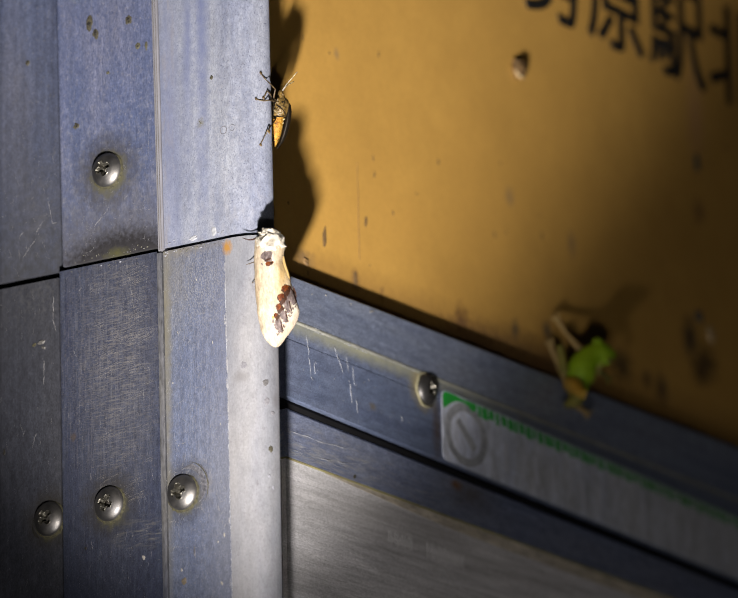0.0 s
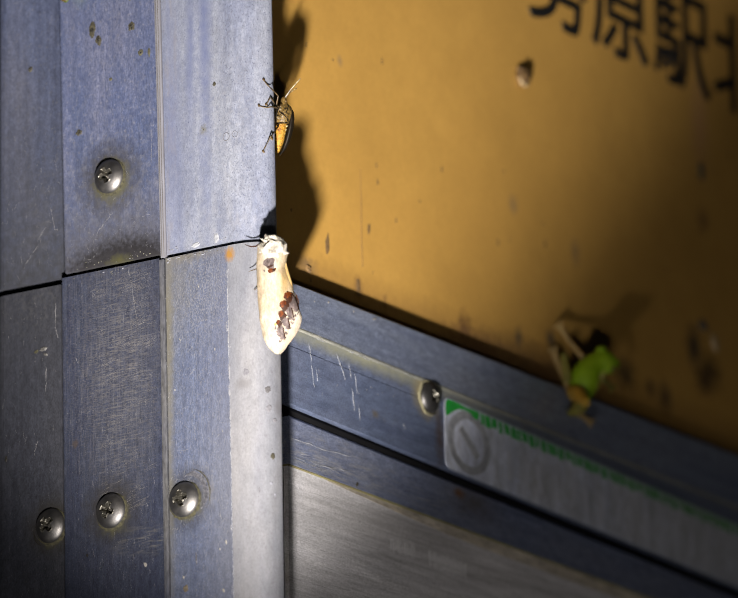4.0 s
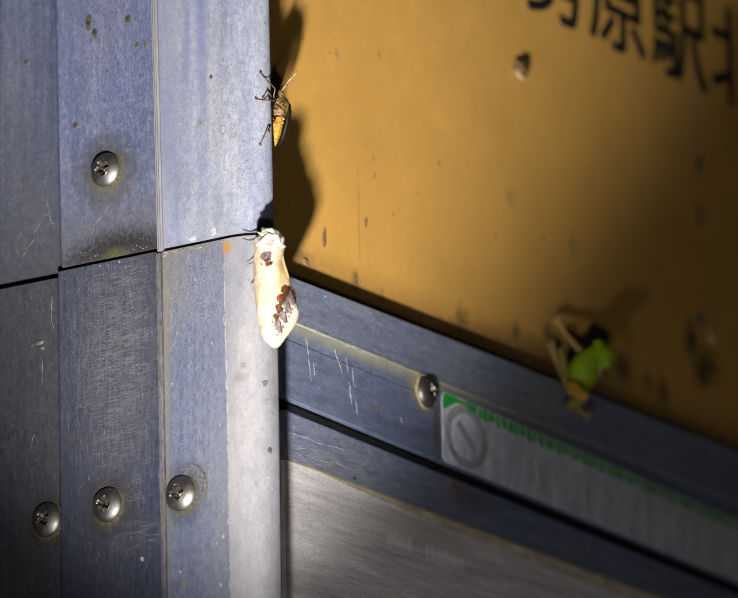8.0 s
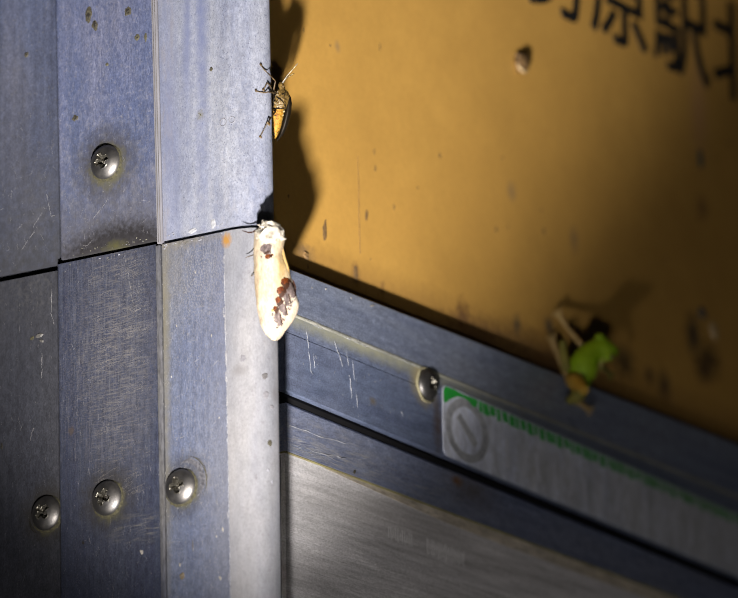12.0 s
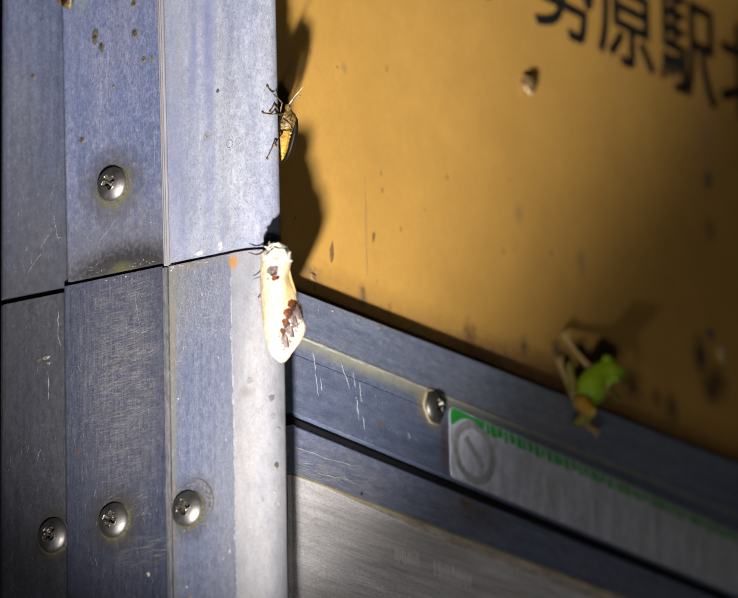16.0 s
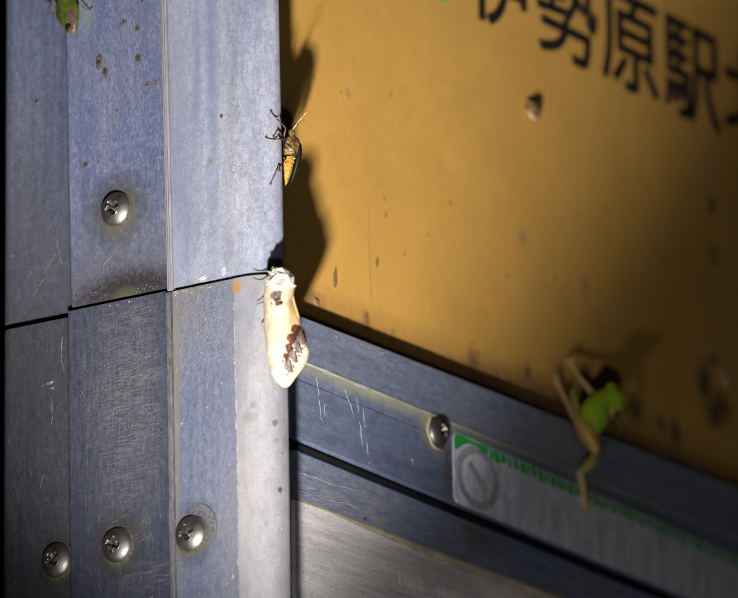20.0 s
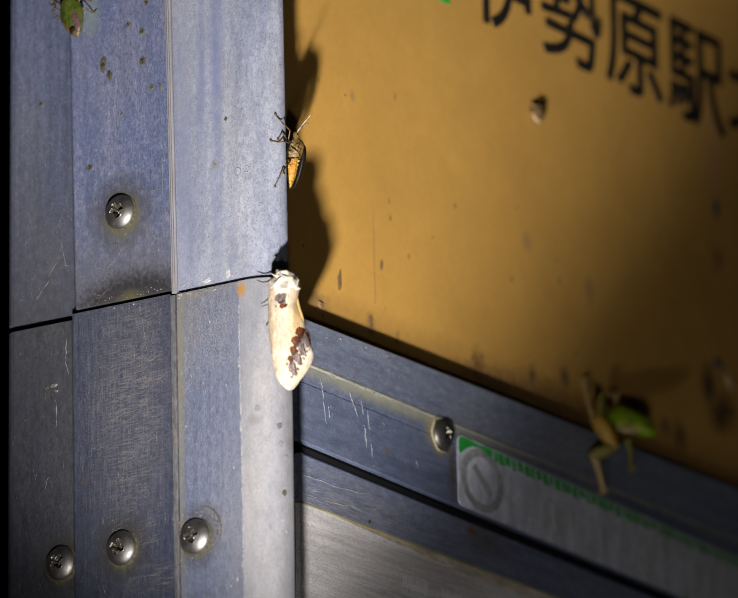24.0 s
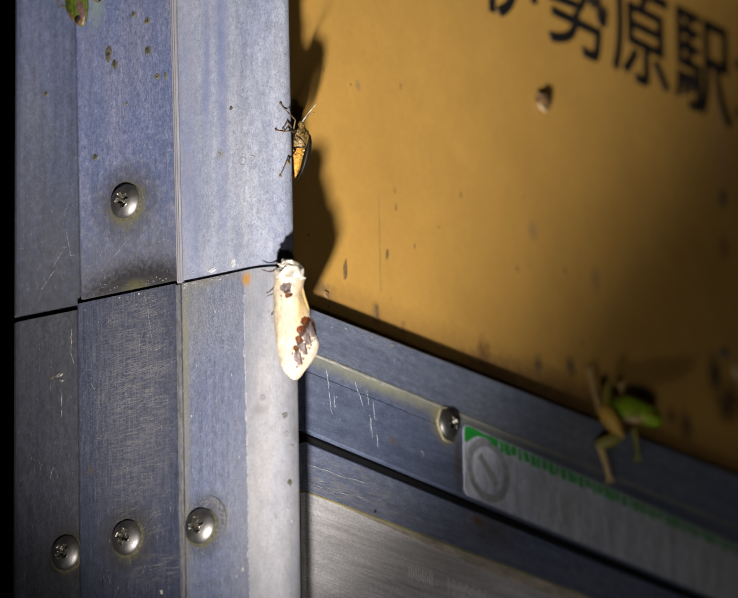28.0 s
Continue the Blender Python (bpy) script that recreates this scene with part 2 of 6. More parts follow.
alu_lower_mid = surface("scratched aluminium, centre, falloff toned", (0.048, 0.057, 0.090), (0.032, 0.037, 0.067), 0.36, 0.35, UPRIGHT, 700, (0.060, 0.066, 0.092), 50,
                        (1, 1, 0.2), 0.05, pits=((0.184, 0.170, 0.164), 2600, 0.62, 0.5),
                        stains_and_shading=ring(0, 43.0, -59.4, 5.0) + [((0, 0.0535, -0.0416), (0.02, 0.0016, 0.0017), 0.3, 0.9, (0.070, 0.050, 0.034), 0.6)],
                        scuffs=[((0, 0.040, -0.024), (0.02, 0.011, 0.034), (1, 0.12, 1.6), 1900, (0.190, 0.178, 0.172), 0.7),
                                ((0, 0.044, -0.022), (0.02, 0.018, 0.030), (1, 0.45, 1.2), 2600, (0.160, 0.152, 0.155), 0.55),
                                ((0, 0.044, -0.03), (0.02, 0.02, 0.05), (1, 1.5, 0.08), 1500, (0.170, 0.170, 0.193), 0.35),
                                ((0, 0.034, -0.068), (0.02, 0.008, 0.004), (1, 0.2, 1.5), 900, (0.190, 0.184, 0.171), 0.8)], mottle=((0.40, 3200, (1, 1, 0.6)), (0.30, 800, (1, 1, 0.5))))
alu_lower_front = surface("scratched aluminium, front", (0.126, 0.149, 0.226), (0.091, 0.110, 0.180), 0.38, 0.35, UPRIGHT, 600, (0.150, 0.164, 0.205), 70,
                          (1, 1, 0.3), 0.05, pits=((0.323, 0.306, 0.303), 2600, 0.62, 0.5),
                          stains_and_shading=ring(0, 21.7, -59.8, 4.6) + [((0, 0.0205, -0.0010), (0.02, 0.0110, 0.0016), 0.7, 0.9, (0.17, 0.145, 0.095), 0.7),
                                                              ((0, 0.0086, -0.0027), (0.02, 0.0017, 0.0021), 0.35, 0.6, (0.30, 0.150, 0.024), 0.95, 0.0, 1000),
                                                              ((0, 0.0266, -0.016), (0.02, 0.0017, 0.026), 0.6, 0.5, (0.155, 0.138, 0.085), 0.75),
                                                              ((0, 0.0261, -0.052), (0.02, 0.0014, 0.040), 0.6, 0.5, (0.150, 0.140, 0.110), 0.65),
                                                              ((0, 0.0235, -0.006), (0.02, 0.0045, 0.010), 0.8, 0.6, (0.165, 0.155, 0.135), 0.45),
                                                              # paler run-out beside the edge, part of its painted sheen
                                                              ((0, 0.0085, -0.05), (0.02, 0.0062, 0.16), 0.95, 0.3, (0.21, 0.212, 0.262), 0.3)],
                          scuffs=[((0, 0.016, -0.010), (0.02, 0.014, 0.014), (1, 1, 0.8), 2400, (0.340, 0.332, 0.339), 0.75),
                                  ((0, 0.016, -0.04), (0.02, 0.014, 0.05), (1, 1.4, 0.25), 2000, (0.238, 0.246, 0.295), 0.5),
                                  ((0, 0.0170, -0.0575), (0.02, 0.0044, 0.0056), (1, 1, 1), 400, (0.306, 0.297, 0.295), 0.9)], mottle=((0.40, 3200, (1, 1, 0.6)), (0.30, 800, (1, 1, 0.5))))
# edge paler than the strips: metal sheen painted in, besides the wear
alu_edge = surface("worn edge with painted sheen", (0.224, 0.232, 0.261), (0.179, 0.186, 0.218), 0.45, 0.2, UPRIGHT, 400, (0.268, 0.263, 0.271), 80, (1, 1, 0.3), 0.06,
                   pits=((0.155, 0.146, 0.172), 1200, 0.60, 0.4),
                   stains_and_shading=[((0.0, 0.0086, -0.0027), (0.02, 0.0017, 0.0021), 0.35, 0.6, (0.30, 0.150, 0.024), 0.95, 0.0, 1000),
                           ((-0.0005, 0.0055, -0.0345), (0.01, 0.0022, 0.0016), 0.4, 0.5, (0.14, 0.135, 0.14), 0.6),
                           ((0.0057, 0.001, -0.040), (0.0014, 0.01, 0.0022), 0.5, 0.5, (0.13, 0.125, 0.135), 0.6)], mottle=((0.14, 2600, (1, 1, 0.6)), (0.12, 500, (1, 1, 0.5))))
bead_metal = surface("bright bead", (0.280, 0.282, 0.325), (0.210, 0.210, 0.245), 0.42, 0.25, UPRIGHT, 900, (0.26, 0.25, 0.26), 120, (1, 1, 0.1), 0.08, mottle=((0.2, 1600, (1, 1, 0.08)),))
bead_metal_low = surface("dull bead", (0.074, 0.079, 0.106), (0.045, 0.049, 0.068), 0.5, 0.15, UPRIGHT, 900, (0.13, 0.125, 0.11), 120, (1, 1, 0.2), 0.08, mottle=((0.5, 1200, (1, 1, 0.3)),))
seam_dirt = surface("seam dirt", (0.10, 0.09, 0.04), (0.05, 0.045, 0.03), 0.8, 0.0, UPRIGHT, 600)
groove_grey = surface("grey groove", (0.17, 0.16, 0.16), (0.10, 0.095, 0.09), 0.8, 0.0, UPRIGHT, 600, mottle=((0.5, 900, (1, 1, 0.1)),))
core_dark = surface("near-black core, back plate and backdrop", (0.012, 0.012, 0.014), (0.008, 0.008, 0.009), 0.8)
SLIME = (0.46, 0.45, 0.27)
# the rail's upper face has a lighter colour than the faces below
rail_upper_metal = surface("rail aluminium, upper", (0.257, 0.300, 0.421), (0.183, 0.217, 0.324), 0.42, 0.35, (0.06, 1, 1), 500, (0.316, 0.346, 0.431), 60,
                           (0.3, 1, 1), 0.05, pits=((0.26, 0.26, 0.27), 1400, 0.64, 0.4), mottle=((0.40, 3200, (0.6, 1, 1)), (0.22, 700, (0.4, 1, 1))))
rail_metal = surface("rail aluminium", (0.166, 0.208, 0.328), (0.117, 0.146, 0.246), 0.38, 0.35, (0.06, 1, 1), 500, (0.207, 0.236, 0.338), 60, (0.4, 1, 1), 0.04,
                     pits=((0.20, 0.20, 0.21), 1400, 0.66, 0.4),
                     # first a pale band, the fillet's bright gradient in colour; then the slime
                     stains_and_shading=[((0.06, 0.011, -0.0140), (0.30, 0.02, 0.0022), 0.85, 0.5, (0.19, 0.20, 0.20), 0.5, -0.017),
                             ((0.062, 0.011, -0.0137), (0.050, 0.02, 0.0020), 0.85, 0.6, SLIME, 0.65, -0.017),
                             ((0.0868, 0.011, -0.0181), (0.0062, 0.02, 0.0064), 0.28, 0.3, (0.34, 0.29, 0.16), 0.9),
                             ((0.0925, 0.011, -0.028), (0.0022, 0.02, 0.008), 0.5, 0.6, (0.10, 0.06, 0.03), 0.7),
                             ((0.064, 0.011, -0.0275), (0.0016, 0.02, 0.0012), 0.5, 0.6, (0.17, 0.13, 0.06), 0.7)], mottle=((0.40, 3200, (0.6, 1, 1)), (0.22, 700, (0.4, 1, 1))))
# pale base and streaks carry the crease's highlight besides the slime
crease_metal = surface("slimy crease with painted highlight", (0.36, 0.36, 0.29), (0.24, 0.25, 0.23), 0.4, 0.2, (0.15, 1, 1), 260, (0.36, 0.36, 0.35), 120, (0.5, 1, 1), 0.05, scuffs=[((0.045, 0.011, -0.0125), (0.035, 0.02, 0.004), (0.2, 1, 1), 900, (0.55, 0.54, 0.48), 0.9)],
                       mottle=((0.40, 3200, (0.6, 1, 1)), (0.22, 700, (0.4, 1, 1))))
strip_metal = surface("strip aluminium", (0.215, 0.256, 0.396), (0.152, 0.180, 0.294), 0.36, 0.35, (0.06, 1, 1), 600, (0.254, 0.278, 0.373), 70, (0.3, 1, 1), 0.05,
                      pits=((0.30, 0.29, 0.29), 1400, 0.64, 0.4),
                      stains_and_shading=[((0.103, 0.0125, -0.0394), (0.0026, 0.02, 0.0014), 0.5, 0.6, (0.28, 0.12, 0.03), 0.9),
                              ((0.110, 0.0125, -0.0405), (0.012, 0.02, 0.004), 0.6, 0.6, (0.12, 0.09, 0.06), 0.6)],
                      scuffs=[((0.042, 0.0125, -0.0425), (0.03, 0.02, 0.006), (0.2, 1, 1.3), 900, (0.40, 0.40, 0.42), 0.8), ((0.060, 0.0125, -0.0440), (0.06, 0.02, 0.005), (0.12, 1, 1.5), 1500, (0.42, 0.42, 0.44), 0.6)], mottle=((0.40, 3200, (0.6, 1, 1)), (0.22, 700, (0.4, 1, 1))))
lower_sheet_metal = surface("brushed steel sheet", (0.800, 0.790, 0.820), (0.520, 0.512, 0.540), 0.40, 0.12, (0.035, 1, 1), 900, (0.670, 0.660, 0.690), 40,
                            (0.2, 1, 1), 0.10,
                            stains_and_shading=[((0.092, 0.013, -0.0525), (0.06, 0.02, 0.006), 0.6, 0.4, (0.34, 0.32, 0.31), 0.4, -0.02)],
                            scuffs=[((0.036, 0.013, -0.0530), (0.014, 0.02, 0.010), (0.25, 1, 1.2), 1100, (0.85, 0.84, 0.86), 0.6), ((0.060, 0.013, -0.062), (0.05, 0.02, 0.012), (0.1, 1, 1.4), 900, (0.78, 0.78, 0.82), 0.5)], mottle=((0.30, 3200, (0.6, 1, 1)), (0.30, 900, (0.03, 1, 1)), (0.25, 160, (0.1, 1, 1))))
yellow_seam = surface("yellowed sealant line", (0.26, 0.24, 0.11), (0.17, 0.15, 0.08), 0.6, 0, (0.2, 1, 1), 400)
wedge_film = surface("brown stained band", (0.62, 0.565, 0.49), (0.46, 0.41, 0.34), 0.5, 0.1, (0.1, 1, 1), 600, (0.52, 0.46, 0.36), 60, mottle=((0.3, 2600, (0.3, 1, 1)), (0.3, 300, (0.5, 1, 1))))
smudge = surface("brown smudge", (0.24, 0.14, 0.05), (0.13, 0.08, 0.035), 0.7, 0, (1, 1, 1), 900)
black_rubber = surface("black rubber", (0.005, 0.005, 0.006), (0.008, 0.008, 0.009), 0.9, 0, (0.2, 1, 1), 300, spec=0.06)
ochre = surface("ochre enamel", (0.575, 0.332, 0.080), (0.535, 0.304, 0.071), 0.42, 0.0, (1, 1, 1), 120, (0.515, 0.290, 0.068), 14, (1, 1, 1), 0.015,
                stains_and_shading=[((0.1126, 0.016, 0.0060), (0.0036, 0.02, 0.0054), 0.4, 0.9, (0.13, 0.055, 0.014), 0.95),
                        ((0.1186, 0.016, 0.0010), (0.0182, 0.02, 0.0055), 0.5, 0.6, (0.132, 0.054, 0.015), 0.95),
                        # wide dark brown zone at the foot, behind the frog
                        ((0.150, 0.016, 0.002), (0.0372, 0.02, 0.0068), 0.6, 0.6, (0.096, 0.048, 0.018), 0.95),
                        ((0.0649, 0.016, 0.0052), (0.0022, 0.02, 0.0040), 0.4, 0.8, (0.190, 0.095, 0.030), 0.90),
                        ((0.0767, 0.016, 0.0040), (0.0015, 0.02, 0.0028), 0.4, 0.8, (0.200, 0.105, 0.035), 0.80),
                        ((0.0426, 0.016, 0.0057), (0.0052, 0.02, 0.0029), 0.5, 0.8, (0.200, 0.130, 0.060), 0.90),
                        ((0.2262, 0.016, 0.0258), (0.0042, 0.02, 0.0062), 0.5, 0.5, (0.06, 0.045, 0.03), 0.95),
                        ((0.2343, 0.016, 0.0206), (0.0075, 0.02, 0.0065), 0.45, 0.8, (0.07, 0.04, 0.015), 0.95),
                        ((0.2311, 0.016, 0.0175), (0.0055, 0.02, 0.0050), 0.5, 0.8, (0.08, 0.045, 0.018), 0.9),
                        ((0.2104, 0.016, 0.0081), (0.0040, 0.02, 0.0052), 0.5, 0.6, (0.09, 0.06, 0.03), 0.9),
                        ((0.2030, 0.016, 0.0094), (0.0032, 0.02, 0.0030), 0.5, 0.6, (0.10, 0.06, 0.03), 0.8),
                        # brown band along the whole foot, darker towards the bottom
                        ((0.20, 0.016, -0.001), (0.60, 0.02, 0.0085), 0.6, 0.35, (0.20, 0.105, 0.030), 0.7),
                        ((0.190, 0.016, 0.0107), (0.0068, 0.02, 0.0051), 0.5, 0.7, (0.072, 0.048, 0.018), 0.95),
                        ((0.1368, 0.016, 0.044), (0.0022, 0.02, 0.0028), 0.6, 0.6, (0.30, 0.19, 0.08), 0.8),
                        ((0.1668, 0.016, 0.0382), (0.0022, 0.02, 0.0040), 0.6, 0.6, (0.30, 0.19, 0.08), 0.8),
                        ((0.138, 0.016, 0.0089), (0.0021, 0.02, 0.0034), 0.5, 0.8, (0.10, 0.075, 0.045), 0.85),
                        ((0.1535, 0.016, 0.0119), (0.0026, 0.02, 0.0030), 0.5, 0.7, (0.055, 0.055, 0.055), 0.9),
                        ((0.2333, 0.016, 0.0629), (0.0030, 0.02, 0.0034), 0.6, 0.6, (0.18, 0.10, 0.04), 0.8),
                        ((0.233, 0.016, 0.090), (0.0052, 0.02, 0.0156), 0.6, 0.8, (0.500, 0.270, 0.120), 0.80),
                        ((0.0583, 0.016, 0.0618), (0.0013, 0.02, 0.0016), 0.5, 0.5, (0.330, 0.210, 0.090), 0.80)], mottle=((0.05, 900, (1, 1, 1)), (0.07, 40, (1, 1, 1))))
ink = surface("black lettering", (0.010, 0.010, 0.010), (0.014, 0.013, 0.012), 0.45)
green_ink = surface("green print", (0.014, 0.396, 0.042), (0.024, 0.312, 0.048), 0.5, 0, (1, 1, 1), 500,
                    # the green turns greyer to the right
                    stains_and_shading=[((0.215, 0.0107, -0.021), (0.075, 0.02, 0.020), 0.85, 0.7, (0.16, 0.24, 0.165), 0.85)])
sticker_film = surface("worn film", (0.68, 0.730, 0.880), (0.51, 0.560, 0.730), 0.5, 0.1, (1, 1, 0.15), 350, (0.66, 0.68, 0.76), 90, (1, 1, 0.3), 0.05,
                       # film greyer to the right and darker along its lower edge
                       stains_and_shading=[((0.220, 0.0108, -0.028), (0.085, 0.02, 0.030), 0.85, 0.5, (0.36, 0.365, 0.37), 0.75),
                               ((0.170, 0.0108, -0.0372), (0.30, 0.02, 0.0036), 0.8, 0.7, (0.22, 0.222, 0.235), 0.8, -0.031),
                               ((0.140, 0.0108, -0.030), (0.016, 0.02, 0.006), 0.8, 0.9, (0.36, 0.355, 0.34), 0.5)],
                       mottle=((0.25, 900, (1, 1, 0.4)), (0.3, 250, (1, 1, 0.4))))
sticker_ring = surface("worn ring print", (0.25, 0.26, 0.29), (0.42, 0.435, 0.48), 0.6, 0, (1, 1, 1), 600)
faded_print = surface("faded print", (0.50, 0.52, 0.60), (0.62, 0.64, 0.73), 0.6, 0, (1, 1, 0.3), 600)
pale_scratch = surface("bare scratch", (0.30, 0.295, 0.30), (0.20, 0.20, 0.21), 0.5, 0.2)
white_scratch = surface("white scratch", (0.44, 0.455, 0.49), (0.28, 0.29, 0.32), 0.5, 0.2)
worn_metal = surface("worn bright arris", (0.36, 0.36, 0.38), (0.24, 0.24, 0.26), 0.5, 0.2, (1, 1, 0.3), 900)
torn_metal = surface("torn metal", (0.13, 0.125, 0.12), (0.07, 0.068, 0.066), 0.5, 0.3, (1, 1, 1), 900)
rubbed_metal = surface("rubbed metal", (0.215, 0.200, 0.185), (0.13, 0.122, 0.115), 0.5, 0.2)
pale_grime = surface("pale yellow grime", (0.40, 0.37, 0.24), (0.25, 0.23, 0.14), 0.7, 0, (1, 1, 1), 900)
trim_grey = surface("grey rubber lip", (0.085, 0.083, 0.080), (0.055, 0.054, 0.052), 0.7, 0, (1, 1, 0.1), 300)
seal_grey = surface("dark grey seal", (0.024, 0.024, 0.026), (0.016, 0.016, 0.018), 0.6, 0, (1, 1, 0.1), 300)
steel = surface("polished screw steel", (0.185, 0.182, 0.185), (0.125, 0.123, 0.126), 0.43, 0.97, (1, 1, 1), 700, (0.30, 0.285, 0.27), 300, (1, 1, 1), 0.03)
recess_metal = surface("worn screw recess", (0.24, 0.23, 0.20), (0.06, 0.055, 0.045), 0.36, 0.9, (1, 1, 1), 900, bump=0.3)
recess_dark = surface("screw recess shade", (0.02, 0.018, 0.015), (0.03, 0.025, 0.02), 0.7)
crust_core = surface("black core", (0.020, 0.018, 0.014), (0.010, 0.009, 0.008), 0.6)
crust_dirt = surface("olive crust", (0.060, 0.055, 0.026), (0.018, 0.017, 0.011), 0.8, 0, (1, 1, 1), 1200)
dropping = surface("brown droppings", (0.070, 0.063, 0.040), (0.030, 0.027, 0.018), 0.7, 0, (1, 1, 1), 2200, mottle=((0.5, 1400, (1, 1, 1)),))
olive_spot = surface("olive droppings", (0.085, 0.080, 0.048), (0.050, 0.047, 0.030), 0.7, 0, (1, 1, 1), 2200, mottle=((0.5, 1400, (1, 1, 1)),))
grey_mark = surface("grey water mark", (0.10, 0.097, 0.10), (0.065, 0.062, 0.066), 0.6, 0, (1, 1, 1), 1500)
faint_mark = surface("faint water mark", (0.165, 0.163, 0.18), (0.125, 0.123, 0.14), 0.6, 0, (1, 1, 1), 1500)
grey_spot = surface("grey mud", (0.14, 0.115, 0.085), (0.08, 0.065, 0.045), 0.8, 0, (1, 1, 1), 700)
pellet_mud = surface("brown pellet", (0.150, 0.085, 0.026), (0.085, 0.046, 0.015), 0.7, 0, (1, 1, 1), 500)
pellet_rim = surface("pale flake and lit pellet rim", (0.58, 0.43, 0.24), (0.42, 0.30, 0.15), 0.6, 0, (1, 1, 1), 700)
pale_oxide = surface("pale oxide", (0.26, 0.265, 0.30), (0.18, 0.185, 0.22), 0.6, 0.1, (1, 1, 1), 900)
lichen = surface("yellowish crumbs", (0.15, 0.148, 0.115), (0.08, 0.078, 0.060), 0.8, 0, (1, 1, 1), 900)
worn_white = surface("worn white print", (0.80, 0.80, 0.82), (0.62, 0.62, 0.65), 0.6, 0, (1, 1, 1), 900)
scraped = surface("scraped metal", (0.150, 0.150, 0.170), (0.060, 0.061, 0.075), 0.5, 0.3, (1, 1, 1), 1500, mottle=((0.5, 900, (1, 1, 1)),))
chip_white = surface("white chip", (0.30, 0.285, 0.26), (0.20, 0.19, 0.175), 0.6)
asphalt = surface("asphalt", (0.05, 0.05, 0.05), (0.035, 0.035, 0.036), 0.9, 0, (1, 1, 1), 90, (0.06, 0.06, 0.06), 3, (1, 1, 1), 0.3)

moth_cream = surface("cream wing scales", (0.375, 0.330, 0.262), (0.310, 0.250, 0.172), 0.75, 0, (1, 0.25, 1), 700, (0.410, 0.372, 0.315), 200, (1, 0.5, 1), 0.4, spec=0.2,
                     # first entry paints the soft shading down the wing's left side
                     stains_and_shading=[((-0.0036, 0.001, 0.0), (0.0016, 0.014, 0.01), 0.9, 0.4, (0.36, 0.235, 0.10), 0.45), ((0.0033, 0.0045, 0.001), (0.0016, 0.006, 0.01), 0.8, 0.4, (0.36, 0.23, 0.07), 0.8),
                             ((0.0045, -0.0080, 0.0), (0.004, 0.0035, 0.01), 0.8, 0.6, (0.37, 0.27, 0.20), 0.6)],
                     mottle=((0.30, 2200, (1, 0.35, 1)), (0.30, 520, (1, 0.6, 1))))
moth_white = surface("white fur", (0.520, 0.490, 0.430), (0.410, 0.370, 0.305), 0.9, 0, (1, 1, 1), 1100, None, 60, (1, 1, 1), 0.5, spec=0.1, mottle=((0.25, 900, (1, 1, 1)),))
moth_yellow = surface("yellow wing edge", (0.396, 0.261, 0.090), (0.324, 0.207, 0.072), 0.7, 0, (1, 1, 0.2), 500)
moth_brown = surface("red brown scales", (0.140, 0.036, 0.006), (0.050, 0.011, 0.003), 0.6, 0, (1, 1, 1), 1100, spec=0.15, mottle=((0.4, 1500, (1, 1, 1)),))
moth_dark = surface("dark brown scales", (0.022, 0.008, 0.004), (0.036, 0.013, 0.006), 0.6, 0, (1, 1, 1), 900, spec=0.2)
moth_grey = surface("grey scales", (0.150, 0.118, 0.113), (0.050, 0.037, 0.035), 0.65, 0, (1, 0.45, 1), 1300, spec=0.2, mottle=((0.45, 2000, (1, 0.5, 1)),))
bug_gold = surface("gold chitin", (0.165, 0.098, 0.024), (0.010, 0.007, 0.004), 0.26, 0.05, (1, 1, 1), 2200, (0.30, 0.20, 0.07), 900, (1, 1, 1), 0.4, mottle=((0.5, 1500, (1, 1, 1)),))
bug_yellow = surface("yellow belly", (0.42, 0.20, 0.014), (0.20, 0.075, 0.006), 0.6, 0, (1, 1, 1), 1600, (0.55, 0.34, 0.05), 500, (1, 1, 1), 0.4, mottle=((0.6, 3000, (1, 1, 1)),))
bug_dark = surface("dark wing case", (0.007, 0.006, 0.005), (0.016, 0.012, 0.008), 0.45, 0, (1, 1, 1), 800, spec=0.1)
bug_pale = surface("pale margin spot", (0.350, 0.287, 0.154), (0.280, 0.224, 0.105), 0.4)
bug_tan = surface("tan plate", (0.20, 0.14, 0.055), (0.09, 0.06, 0.022), 0.45, 0, (1, 1, 1), 1600)
bug_leg = surface("brown legs", (0.130, 0.088, 0.040), (0.026, 0.016, 0.008), 0.36, 0, (1, 1, 1), 900)
bug_green = surface("green chitin", (0.040, 0.060, 0.005), (0.018, 0.030, 0.003), 0.34, 0, (1, 1, 1), 900, (0.082, 0.098, 0.018), 350, (1, 1, 1), 0.2, mottle=((0.3, 1500, (1, 1, 1)),))
bug_plum = surface("plum membrane", (0.095, 0.055, 0.050), (0.050, 0.028, 0.027), 0.4, 0, (1, 1, 0.4), 1500, mottle=((0.35, 1800, (1, 0.4, 1)),))
bug_brown = surface("brown tip", (0.10, 0.06, 0.02), (0.05, 0.03, 0.01), 0.4)
frog_green = surface("green frog skin", (0.205, 0.345, 0.004), (0.145, 0.250, 0.003), 0.6, 0, (1, 1, 1), 500, (0.22, 0.33, 0.006), 200, (1, 1, 1), 0.1, spec=0.3)
